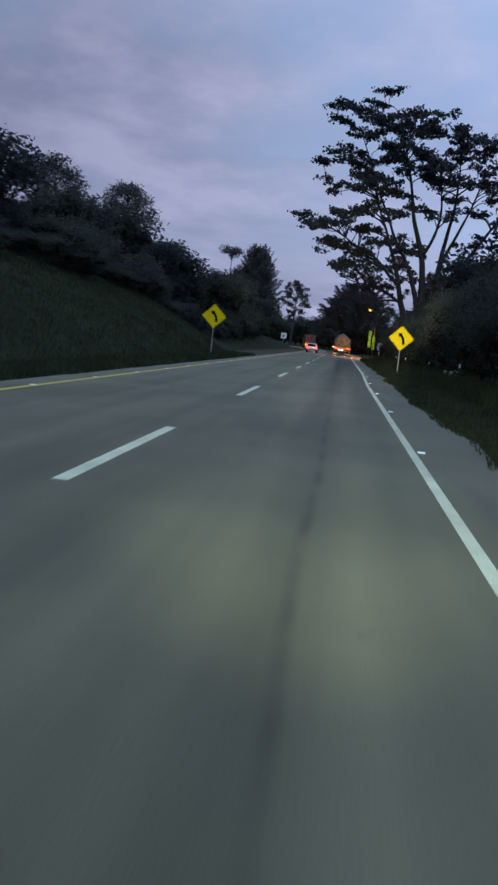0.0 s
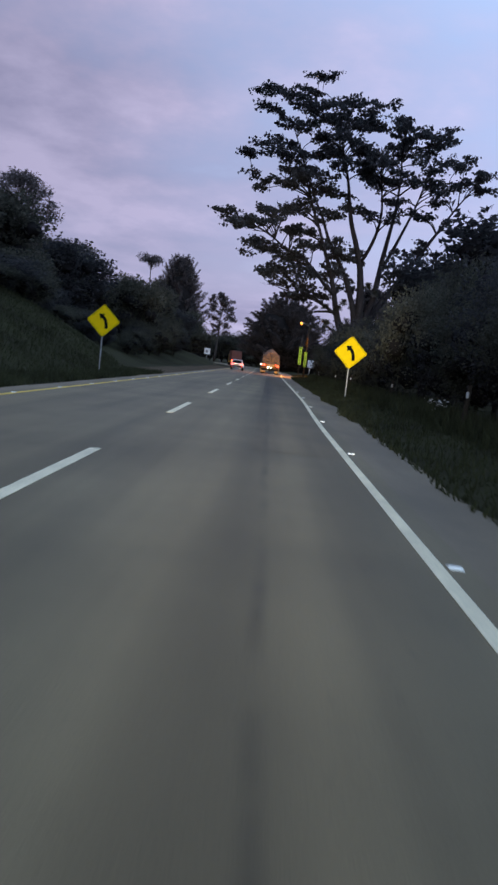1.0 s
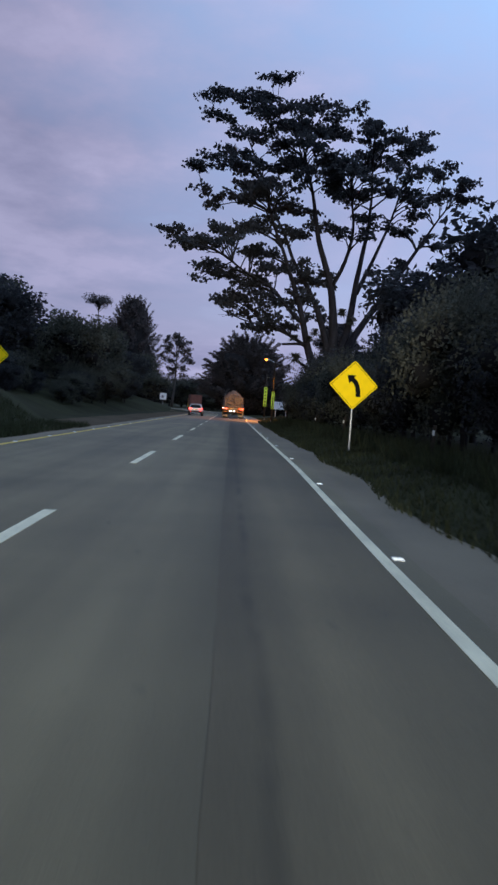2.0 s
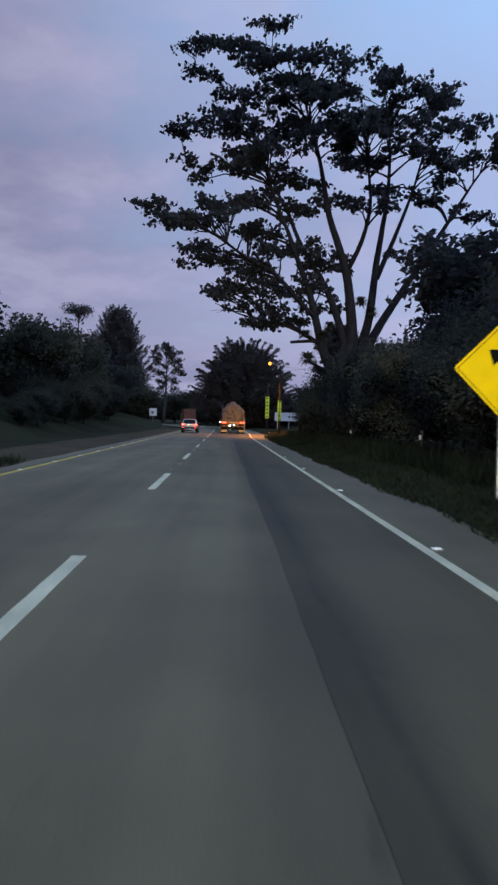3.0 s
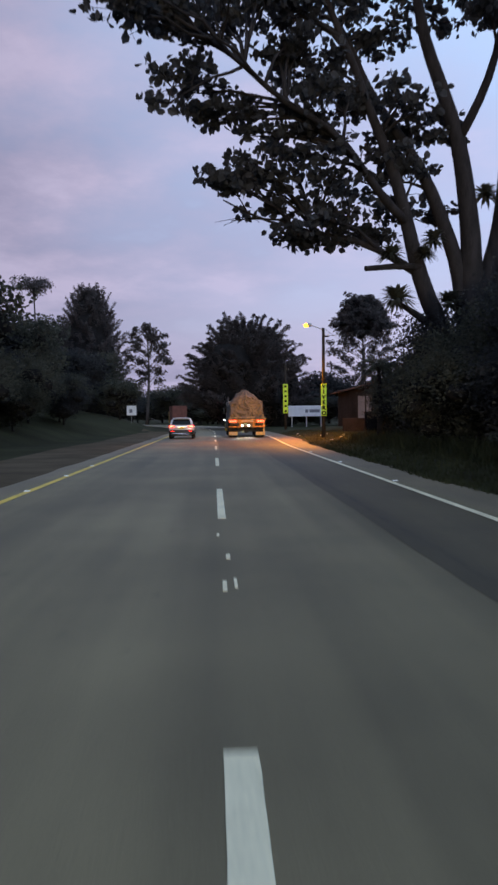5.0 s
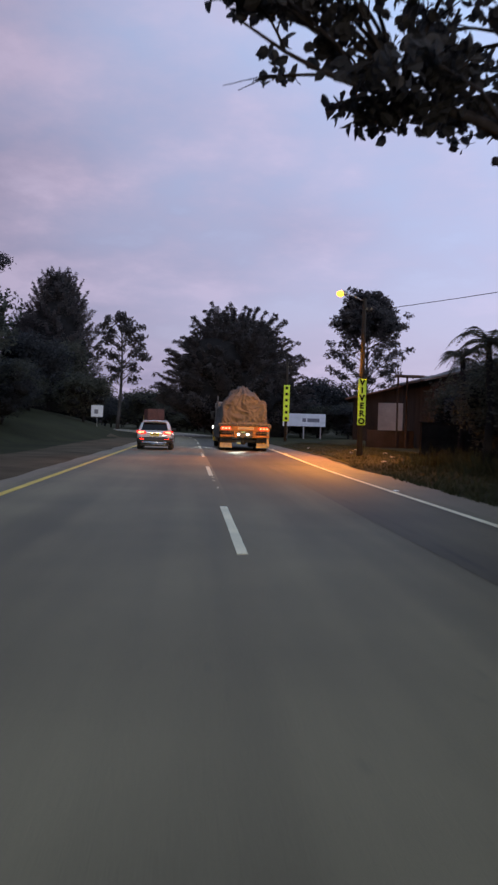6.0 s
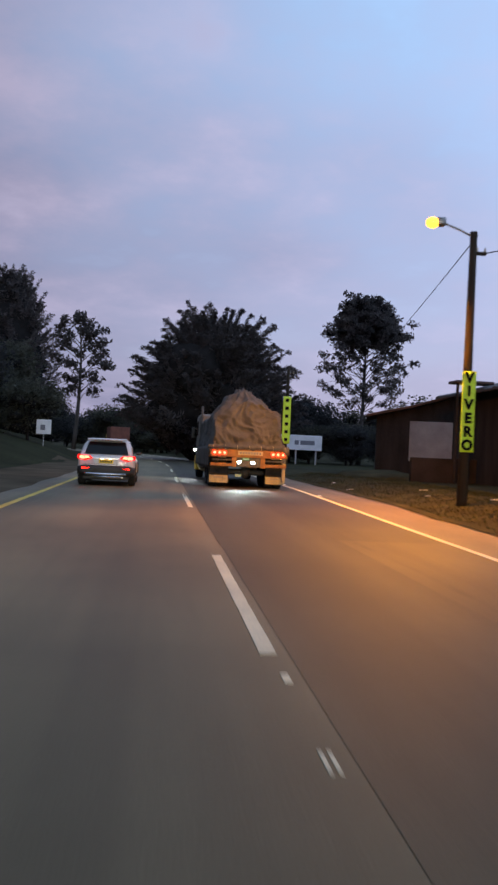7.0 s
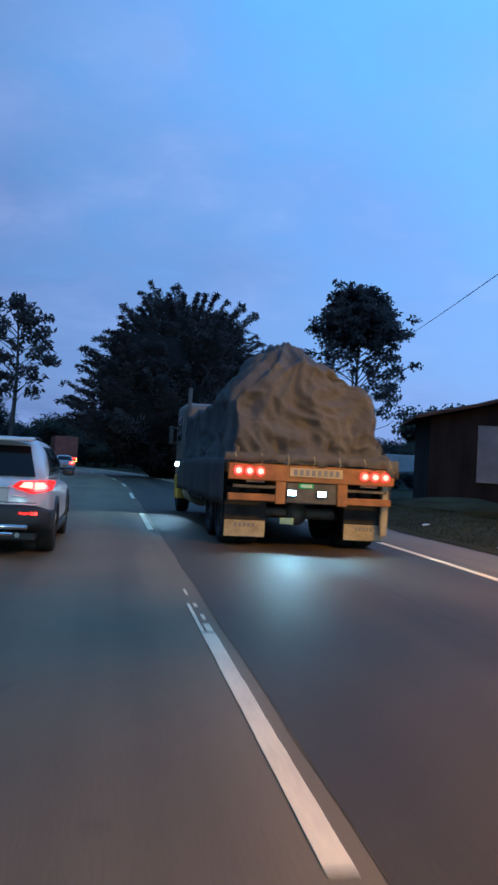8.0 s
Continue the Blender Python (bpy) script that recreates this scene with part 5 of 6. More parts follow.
for px, py in ((0.06, 0.06), (0.62, 0.06)):
    part("post", boxes(((px, py, -0.2), (px + 0.1, py + 0.1, 4.598)), bevel=0.008), M["plank"], porch)
tagged(link("yard_wall", boxes(((10.3, 72.6, -0.2), (13.3, 72.8, 1.3)), bevel=0.02), M["soil_wall"]), "low brown earth wall beside the shed", "wall")

# dark low block wall by the pole's yard, near-black like the crown insides
yard = root("block_wall", 9.0, 56.4, ground_z(9.6, 56.4), "low dark block wall beside the yard", "wall")
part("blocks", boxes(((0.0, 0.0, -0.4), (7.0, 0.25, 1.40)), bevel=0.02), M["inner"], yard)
part("coping", boxes(((-0.03, -0.03, 1.402), (7.03, 0.28, 1.47)), bevel=0.015), M["inner"], yard, "dark coping")

# long white board beyond the shed, on posts
sb = root("white_signboard", 9.6, 112.0, ground_z(9.6, 112.0), "long white signboard on posts with unreadable lettering", "signboard")
bm = bmesh.new()
box(bm, (0.0, -0.06, 1.35), (4.8, 0.0, 2.75), 0.03, 2)
part("board", bm, M["board"], sb)
for x0, x1 in ((2.2, 2.6), (2.75, 4.1)):
    part("mark", boxes(((x0, -0.072, 1.85), (x1, -0.062, 2.25)), bevel=0.002), M["bar"], sb, "grey lettering bar")
for x0 in (0.4, 2.3, 4.2):
    part("post", boxes(((x0, 0.002, -0.4), (x0 + 0.14, 0.12, 2.75)), bevel=0.01), M["zinc"], sb)
# low white wall further on
tagged(link("garden_wall", boxes(((18.6, 108.0, 0.0), (25.6, 108.2, 2.75)), bevel=0.02), M["plaster"]), "low whitewashed wall behind the cottages", "wall")

# small white sign across the road
ws = root("small_signboard", -9.4, 100.0, ground_z(-9.4, 100.0), "small square white sign on a post by the bend", "road sign")
part("board", boxes(((-0.55, -0.03, 0.9), (0.55, 0.0, 2.0)), bevel=0.02), M["board"], ws)
part("mark", boxes(((-0.25, -0.04, 1.2), (0.1, -0.032, 1.6)), bevel=0.01), M["bar"], ws, "dark mark")
part("post", cyl(bmesh.new(), (0, 0.03, -0.4), (0, 0.03, 1.9), 0.03), M["zinc"], ws)

# stakes of an old fence in the verge, one with a reflector
def stake(x, y, h, label="short weathered timber stake in the verge"):
    s = root("fence_stake", x, y, ground_z(x, y), label, "stake", "old fence stakes", random.uniform(-20, 20))
    bm = bmesh.new()
    box(bm, (-0.05, -0.04, -0.3), (0.05, 0.04, h), 0.012, 1)
    for v in bm.verts:
        v.co.x += 0.06 * v.co.z + 0.01 * noise.noise(v.co * 9)
    part("timber", bm, M["pole"], s)
    part("reflector", boxes(((-0.03, -0.055, h * 0.72), (0.04, -0.042, h * 0.86)), bevel=0.004), M["litter"], s, "pale reflector")
    return s


for x, y, h in ((7.0, -26.0, 1.15), (7.3, -12.0, 1.0), (7.2, 4.0, 1.0), (7.5, 19.0, 0.95)):
    stake(x, y, h)
# scrap in the hedge bottom
hrng = np.random.default_rng(2)
hv, hf = leaves(hrng, [(7.05, -21.6, 0.74), (7.25, -21.6, 0.62), (7.5, -21.5, 0.68)], 7, 0.09, 0.13, 0.5, 0.1, 0.8)
tagged(raw("plastic_scrap", hv, hf, M["litter"]), "pale torn plastic scrap caught in the hedge", "litter", kind="stuff")
for k, (x, y) in enumerate(((6.3, 51.5), (7.2, 54.0), (6.9, 60.5), (7.6, 63.0), (6.0, 66.0), (8.0, 58.5), (6.4, 70.5))):
    bm = bmesh.new()
    box(bm, (-0.12, -0.07, 0), (0.12, 0.07, 0.05), 0.02, 1)
    for v in bm.verts:
        v.co += Vector((noise.noise(v.co * 11 + Vector((k, 0, 0))), noise.noise(v.co * 9 + Vector((0, k, 0))), 0)) * 0.04
    ob = link("litter", bm, M["litter"])
    ob.matrix_basis = pose(x, y, ground_z(x, y) + 0.02, 0, 8, 40 * k)
    tagged(ob, "scrap of pale litter on the grass verge", "litter", "litter on the verge")
# trodden earth between the shoulder and the shed
def soil_far(y):
    return shoulder_edge(y) + 0.2 + (3.2 + 0.7 * noise.noise(Vector((y * 0.4, 6, 0)))) * smooth_step(46, 56, y) * (1 - smooth_step(82, 92, y))


earth = strip("bare_earth", lambda y: shoulder_edge(y) - 0.2, soil_far, 46, 92, 0.0, M["soil"], 0.8, 8)
for v in earth.data.vertices:
    v.co.z = ground_z(v.co.x, v.co.y) + (0.05 if v.index % 9 < 8 else -0.05) + 0.015 * noise.noise(v.co * 1.7) - (0.02 if v.index % 9 == 0 else 0.0)
tagged(earth, "bare brown earth with thin grass along the shoulder", "soil", kind="structure")
# heap of soil by the verge
hv, hf = lump(hrng, (10.4, 77.5, 0.05), 2.4, 0.22, 0.25, 3)
tagged(raw("soil_mound", hv, hf, M["soil"], None, "", True), "low heap of brown soil on the verge", "soil heap")


# ---- verge grass ----
def turf(name, n, x_of, y0, y1, height, seed):
    r = np.random.default_rng(seed)
    ys = r.uniform(y0, y1, n)
    vs, fs = [], []
    for y in ys:
        x = x_of(y, r.random())
        z = ground_z(x, y) - 0.02
        a, h = r.uniform(0, 6.283), height * r.uniform(0.4, 1.3)
        dx, dy = math.cos(a) * 0.018, math.sin(a) * 0.018
        lx, ly = r.normal() * 0.35 * h, r.normal() * 0.35 * h
        k = len(vs)
        vs += [(x - dx, y - dy, z), (x + dx, y + dy, z), (x + lx, y + ly, z + h)]
        fs.append((k, k + 1, k + 2))
    tagged(raw(name, vs, fs, M["blade"]), "short dark grass along the road edge", "grass", kind="stuff")


turf("verge_grass", 38000, lambda y, u: shoulder_edge(y) - 0.12 + 3.6 * u ** 1.3, -56, 52, 0.16, 1)
turf("verge_grass", 40000, lambda y, u: shoulder_edge(y) + 0.05 + 4.2 * u, 52, 80, 0.11, 4)
turf("verge_grass", 60000, lambda y, u: left_edge(y) - 0.1 - 13.0 * u ** 1.2, -56, 4, 0.26, 2)
turf("tall_grass", 16000, lambda y, u: shoulder_edge(y) + 1.7 + 1.8 * u, -56, 50, 0.55, 3)


# ---- vehicles ----
def ring(y, half, low, high, n=24, power=4.0, top_in=1.0):
    """A rounded-box cross-section at y; top_in narrows its upper half."""
    out = []
    for k in range(n):
        a = 2 * math.pi * (k + 0.5) / n
        c, s = math.cos(a), math.sin(a)
        px = math.copysign(abs(c) ** (2 / power), c) * half
        pz = math.copysign(abs(s) ** (2 / power), s)
        if pz > 0:
            px *= 1 + (top_in - 1) * pz
        out.append((px, y, (low + high) / 2 + pz * (high - low) / 2))
    return out


def wheel(parent, x, y, r, wide, side, spokes=5, rim_mat="rim", name="wheel"):
    w = new(name)
    w.parent = parent
    w.empty_display_size = 0.1
    w.location = (x, y, r)
    bm = bmesh.new()
    prof = [(-0.5, 0.66), (-0.5, 0.90), (-0.42, 0.985), (-0.2, 1.0), (-0.17, 0.985), (-0.13, 1.0), (0.13, 1.0), (0.17, 0.985), (0.2, 1.0), (0.42, 0.985), (0.5, 0.90), (0.5, 0.66)]
    n = 36
    rows = [[bm.verts.new((p * wide, math.cos(2 * math.pi * k / n) * q * r, math.sin(2 * math.pi * k / n) * q * r)) for p, q in prof] for k in range(n)]
    for k in range(n):
        a, b = rows[k], rows[(k + 1) % n]
        for i in range(len(prof)):
            i2 = (i + 1) % len(prof)
            bm.faces.new((a[i], a[i2], b[i2], b[i]))
    bmesh.ops.recalc_face_normals(bm, faces=bm.faces)
    part("tyre", bm, M["tyre"], w, "", True)
    bm = bmesh.new()
    cyl(bm, (side * wide * 0.16, 0, 0), (side * wide * 0.30, 0, 0), r * 0.655, r * 0.655, 28)
    part("brake_disc", bm, M["trim"], w)
    bm = bmesh.new()
    for k in range(spokes):
        a = 2 * math.pi * k / spokes
        c, s = math.cos(a), math.sin(a)
        m = Matrix.Rotation(a, 4, "X")
        before = set(bm.verts)
        box(bm, (side * wide * 0.33 - 0.012, -r * 0.085, r * 0.10), (side * wide * 0.33 + 0.012, r * 0.085, r * 0.655), 0.008, 1)
        bmesh.ops.transform(bm, matrix=m, verts=[v for v in bm.verts if v not in before])
    cyl(bm, (side * wide * 0.30, 0, 0), (side * wide * 0.40, 0, 0), r * 0.16, r * 0.13, 16)
    nn = 28
    lip = [[bm.verts.new((side * wide * q, math.cos(2 * math.pi * k / nn) * p * r, math.sin(2 * math.pi * k / nn) * p * r)) for p, q in ((0.60, 0.36), (0.67, 0.42), (0.67, 0.2))] for k in range(nn)]
    for k in range(nn):
        a, b = lip[k], lip[(k + 1) % nn]
        for i in range(2):
            bm.faces.new((a[i], a[i + 1], b[i + 1], b[i]))
    bmesh.ops.recalc_face_normals(bm, faces=bm.faces)
    part("rim", bm, M[rim_mat], w, "", False)
    return w


def quad_panel(corners, thick, inset=0.0):
    """A thin panel through four or more corners, pushed out along its normal."""
    bm = bmesh.new()
    f = bm.faces.new([bm.verts.new(c) for c in corners])
    f.normal_update()
    n = f.normal.copy()
    res = bmesh.ops.extrude_face_region(bm, geom=[f])
    for v in [g for g in res["geom"] if isinstance(g, bmesh.types.BMVert)]:
        v.co += n * thick
    bmesh.ops.recalc_face_normals(bm, faces=bm.faces)
    return bm


def bars(parent, x0, x1, y, z0, z1, count, material, name="mark"):
    """Plain bars in place of writing, on a face that looks towards -y."""
    step = (x1 - x0) / count
    for k in range(count):
        part(name, boxes(((x0 + step * (k + 0.18), y - 0.004, z0), (x0 + step * (k + 0.82), y, z1)), bevel=0.0008), material, parent)


def cabin_x(stations, y, z):
    """Half-width of a lofted cabin at y and z."""
    for (ya, ha, la, ua, qa), (yb, hb, lb, ub, qb) in zip(stations, stations[1:]):
        if ya <= y <= yb:
            t = (y - ya) / (yb - ya)
            half, low, high, q = ha + (hb - ha) * t, la + (lb - la) * t, ua + (ub - ua) * t, qa + (qb - qa) * t
            pz = max(-0.999, min(0.999, (z - (low + high) / 2) / ((high - low) / 2)))
            return half * (1 - abs(pz) ** 5) ** 0.2 * (1 + (q - 1) * max(0.0, pz))
    return 0.0


def suv(x, y, turn):
    """A compact SUV seen from behind; y is its tail, the nose points to +y."""
    car = root("suv", x, y, 0.0, "silver compact SUV with lit tail lights on the asphalt", "car", "", turn)
    W = 0.885
    stations = [(0.02, 0.80, 0.46, 0.98), (0.06, 0.85, 0.40, 1.04), (0.25, 0.875, 0.34, 1.06), (0.7, W, 0.30, 1.06), (1.4, W - 0.012, 0.27, 1.03), (2.2, W - 0.012, 0.27, 1.01),
                (3.0, W, 0.29, 0.99), (3.5, W - 0.005, 0.32, 0.96), (3.95, 0.85, 0.36, 0.90), (4.12, 0.76, 0.42, 0.82), (4.17, 0.66, 0.48, 0.74)]
    part("body", loft([ring(a, h, lo, hi, 28, 6.0, 0.965) for a, h, lo, hi in stations]), M["silver"], car, "silver metallic body", True)
    # cabin above the belt
    cab = [(0.10, 0.80, 0.95, 1.02, 1.0), (0.22, 0.80, 0.95, 1.28, 0.86), (0.40, 0.795, 0.95, 1.50, 0.80), (0.62, 0.79, 0.95, 1.575, 0.79), (1.3, 0.79, 0.95, 1.61, 0.79), (2.1, 0.785, 0.95, 1.60, 0.79), (2.6, 0.78, 0.95, 1.52, 0.80), (3.1, 0.76, 0.93, 1.12, 0.9), (3.25, 0.74, 0.92, 1.0, 1.0)]
    part("cabin", loft([ring(a, h, lo, hi, 28, 5.0, q) for a, h, lo, hi, q in cab]), M["silver"], car, "silver roof and pillars", True)
    part("rear_window", quad_panel([(-0.66, 0.10, 1.06), (0.66, 0.10, 1.06), (0.56, 0.325, 1.455), (-0.56, 0.325, 1.455)], 0.03), M["glass"], car, "dark rear window")
    bm = bmesh.new()
    box(bm, (-0.60, 0.16, 1.525), (0.60, 0.52, 1.575), 0.018, 2)
    for v in bm.verts:
        v.co.z += 0.06 * (v.co.y - 0.16)
    part("roof_spoiler", bm, M["silver"], car, "", True)
    part("high_brake_light", boxes(((-0.18, 0.145, 1.535), (0.18, 0.158, 1.552)), bevel=0.003), M["tail_off"], car)
    for s in (-1, 1):
        # side glass follows the curve of the cabin
        for y0, y1, back, front in ((0.50, 0.99, 0.26, 0.0), (1.05, 1.86, 0.0, 0.0), (1.93, 2.86, 0.0, 0.42)):
            bm = bmesh.new()
            rows = []
            for j in range(9):
                zz = 1.075 + 0.40 * j / 8
                ya, yb = y0 + back * j / 8, y1 - front * j / 8
                row = []
                for i in range(7):
                    yy = ya + (yb - ya) * i / 6
                    row.append(bm.verts.new((s * (cabin_x(cab, yy, zz) + 0.007), yy, zz)))
                rows.append(row)
            for r0, r1 in zip(rows, rows[1:]):
                for i in range(6):
                    bm.faces.new((r0[i], r0[i + 1], r1[i + 1], r1[i]) if s > 0 else (r0[i + 1], r0[i], r1[i], r1[i + 1]))
            pane = part("side_window", bm, M["glass"], car, "", True)
            sol = pane.modifiers.new("thick", "SOLIDIFY")
            sol.thickness = 0.005
        bm = bmesh.new()
        box(bm, (s * 0.91 - 0.085, 2.62, 1.04), (s * 0.91 + 0.085, 2.72, 1.16), 0.04, 2)
        part("mirror", bm, M["trim"], car, "black door mirror", True)
        vs, fs = [], []
        tube(vs, fs, [Vector((s * 0.50, a, z)) for a, z in ((0.6, 1.575), (0.8, 1.60), (1.6, 1.63), (2.2, 1.615), (2.4, 1.58))], [0.011] * 5, 6)
        raw("roof_rail", vs, fs, M["trim"], car, "", True)
        # tail lamp: wraps round the corner
        lamp_ring = [(0.42, 0.03, 0.925), (0.66, 0.04, 0.84), (0.87, 0.10, 0.90), (0.89, 0.34, 1.01), (0.84, 0.11, 1.03), (0.50, 0.02, 1.005)]
        bm = loft([[(s * a * q, b - 0.05 + d, (c - 0.94) * q + 0.94) for a, b, c in lamp_ring] for q, d in ((1.0, 0.06), (1.0, 0.0), (0.97, -0.012))])
        t = part("tail_light", bm, M["tail_dim"], car, "lit red tail light", False)
        part("light_core", quad_panel([(s * a, -0.02, z) for a, z in ((0.49, 0.925), (0.64, 0.91), (0.64, 0.995), (0.54, 0.99))][::s], 0.016), M["tail_core"], t)
        part("light_core", quad_panel([(s * a, -0.018, z) for a, z in ((0.675, 0.905), (0.79, 0.915), (0.81, 0.955), (0.77, 0.995), (0.675, 0.995))][::s], 0.016), M["tail_core"], t)
        # no lamp: the reflector's returned light is put in as emission
        part("reflector", boxes(((min(s * 0.50, s * 0.72), -0.075, 0.565), (max(s * 0.50, s * 0.72), -0.062, 0.605)), bevel=0.004), M["tail"], car, "red bumper reflector with its reflection put in as glow")
        part("wheel_arch", loft([[(s * (W + d), 0.82 + math.cos(a) * q, 0.36 + math.sin(a) * q) for a in np.linspace(0, math.pi, 15)] + [(s * (W + d), 0.82 + math.cos(a) * (q - 0.075), 0.36 + math.sin(a) * (q - 0.075)) for a in np.linspace(math.pi, 0, 15)] for d, q in ((-0.06, 0.445), (0.012, 0.43))]), M["trim"], car, "black arch trim")
        part("wheel_arch", loft([[(s * (W + d), 3.32 + math.cos(a) * q, 0.36 + math.sin(a) * q) for a in np.linspace(0, math.pi, 15)] + [(s * (W + d), 3.32 + math.cos(a) * (q - 0.075), 0.36 + math.sin(a) * (q - 0.075)) for a in np.linspace(math.pi, 0, 15)] for d, q in ((-0.06, 0.445), (0.012, 0.43))]), M["trim"], car, "black arch trim")
        part("sill", boxes(((min(s * 0.80, s * 0.895), 1.25, 0.24), (max(s * 0.80, s * 0.895), 2.92, 0.36)), bevel=0.02), M["trim"], car)
        part("door_handle", boxes(((min(s * 0.87, s * 0.905), 1.12, 0.90), (max(s * 0.87, s * 0.905), 1.30, 0.925)), bevel=0.008), M["chrome"], car)
        for yy in (0.82, 3.32):
            wheel(car, s * 0.775, yy, 0.335, 0.215, s, 5)
    part("bumper", loft([ring(a, h, lo, hi, 24, 5.0) for a, h, lo, hi in ((-0.075, 0.70, 0.44, 0.64), (-0.06, 0.80, 0.40, 0.68), (0.06, 0.87, 0.34, 0.70), (0.34, 0.892, 0.34, 0.70))]), M["trim"], car, "black plastic rear bumper", True)
    bm = bmesh.new()
    box(bm, (-0.62, -0.10, 0.37), (0.62, -0.03, 0.44), 0.025, 2)
    part("skid_plate", bm, M["chrome"], car, "silver skid plate", True)
    part("exhaust", cyl(bmesh.new(), (0.50, -0.07, 0.30), (0.50, 0.3, 0.31), 0.032, 0.032, 12), M["chrome"], car)
    part("underbody", boxes(((-0.70, 0.1, 0.20), (0.70, 3.9, 0.34)), bevel=0.03), M["trim"], car)
    part("tailgate_seam", boxes(((-0.70, 0.012, 0.715), (0.70, 0.03, 0.724)), bevel=0.001), M["trim"], car)
    part("garnish", boxes(((-0.38, -0.02, 0.905), (0.38, 0.03, 0.94)), bevel=0.008), M["chrome"], car, "chrome strip over the plate")
    p = part("number_plate", boxes(((-0.22, -0.012, 0.755), (0.22, 0.01, 0.885)), bevel=0.004), M["plate_yellow"], car, "yellow number plate with blank bars")
    bars(p, -0.19, 0.19, -0.013, 0.785, 0.86, 6, M["sign_black"])
    part("plate_recess", boxes(((-0.36, -0.004, 0.73), (0.36, 0.012, 0.90)), bevel=0.003), M["trim_silver"], car, "recessed silver plate surround")
    for k in (-1, 1):
        part("plate_light", boxes(((k * 0.12 - 0.03, -0.03, 0.888), (k * 0.12 + 0.03, -0.012, 0.902)), bevel=0.002), M["plate_lit"], car, "small lit plate lamp")
    part("tow_bar", cyl(bmesh.new(), (-0.45, -0.085, 0.315), (0.45, -0.085, 0.315), 0.028, 0.028, 12), M["chrome"], car, "pale round tow bar", True)
    part("ledge", boxes(((-0.74, -0.055, 0.69), (0.74, 0.03, 0.712)), bevel=0.008), M["silver"], car)
    part("badge", boxes(((0.40, -0.002, 0.79), (0.58, 0.02, 0.81)), bevel=0.003), M["chrome"], car)
    part("wiper", boxes(((-0.03, 0.165, 1.12), (0.34, 0.178, 1.135)), bevel=0.003), M["trim"], car)
    return car


car = suv(-2.28, 62.85, 0.0)
car.scale = (0.98, 1.0, 0.895)


def sedan(x, y, turn):
    """A small pale saloon seen from behind."""
    car = root("sedan", x, y, 0.0, "pale silver saloon with lit tail lights on the asphalt", "car", "", turn)
    st = [(0.02, 0.74, 0.46, 0.90), (0.08, 0.80, 0.38, 0.97), (0.5, 0.84, 0.28, 1.00), (1.2, 0.845, 0.24, 0.98), (2.6, 0.845, 0.24, 0.95), (3.4, 0.84, 0.27, 0.90), (4.0, 0.80, 0.33, 0.80), (4.25, 0.68, 0.42, 0.70)]
    part("body", loft([ring(a, h, lo, hi, 24, 5.5, 0.95) for a, h, lo, hi in st]), M["pearl"], car, "", True)
    cab = [(0.55, 0.70, 0.9, 1.0, 0.95), (1.05, 0.72, 0.9, 1.36, 0.76), (1.6, 0.73, 0.9, 1.45, 0.76), (2.3, 0.73, 0.9, 1.43, 0.77), (3.1, 0.70, 0.88, 0.98, 0.95)]
    part("cabin", loft([ring(a, h, lo, hi, 24, 5.0, q) for a, h, lo, hi, q in cab]), M["pearl"], car, "", True)
    part("rear_window", quad_panel([(-0.56, 0.60, 1.03), (0.56, 0.60, 1.03), (0.48, 1.02, 1.33), (-0.48, 1.02, 1.33)], 0.03), M["glass"], car)
    for s in (-1, 1):
        part("side_window", quad_panel([(s * 0.735, a, z) if z < 1.1 else (s * 0.63, a, z) for a, z in (((0.95, 1.03), (2.8, 1.0), (2.25, 1.36), (1.25, 1.36)) if s > 0 else ((1.25, 1.36), (2.25, 1.36), (2.8, 1.0), (0.95, 1.03)))], 0.012), M["glass"], car)
        t = part("tail_light", boxes(((min(s * 0.42, s * 0.80), -0.01, 0.72), (max(s * 0.42, s * 0.80), 0.06, 0.90)), bevel=0.03), M["tail"], car, "lit red tail light")
        part("light_core", boxes(((min(s * 0.5, s * 0.72), -0.024, 0.76), (max(s * 0.5, s * 0.72), -0.012, 0.86)), bevel=0.008), M["tail_core"], t)
        part("mirror", boxes(((min(s * 0.84, s * 0.99), 2.75, 0.94), (max(s * 0.84, s * 0.99), 2.85, 1.06)), bevel=0.03), M["pearl"], car)
        for yy in (0.85, 3.35):
            wheel(car, s * 0.735, yy, 0.30, 0.19, s, 6)
    bm = bmesh.new()
    box(bm, (-0.80, -0.06, 0.36), (0.80, 0.16, 0.60), 0.06, 2)
    part("bumper", bm, M["pearl"], car, "", True)
    part("valance", boxes(((-0.62, -0.075, 0.33), (0.62, 0.0, 0.42)), bevel=0.02), M["trim"], car)
    p = part("number_plate", boxes(((-0.2, -0.075, 0.50), (0.2, -0.062, 0.62)), bevel=0.004), M["plate_yellow"], car, "yellow number plate with blank bars")
    bars(p, -0.17, 0.17, -0.076, 0.53, 0.60, 6, M["sign_black"])
    part("underbody", boxes(((-0.62, 0.1, 0.18), (0.62, 4.0, 0.30)), bevel=0.03), M["trim"], car)
    return car


sedan(-4.7, 122.0, 5.5)


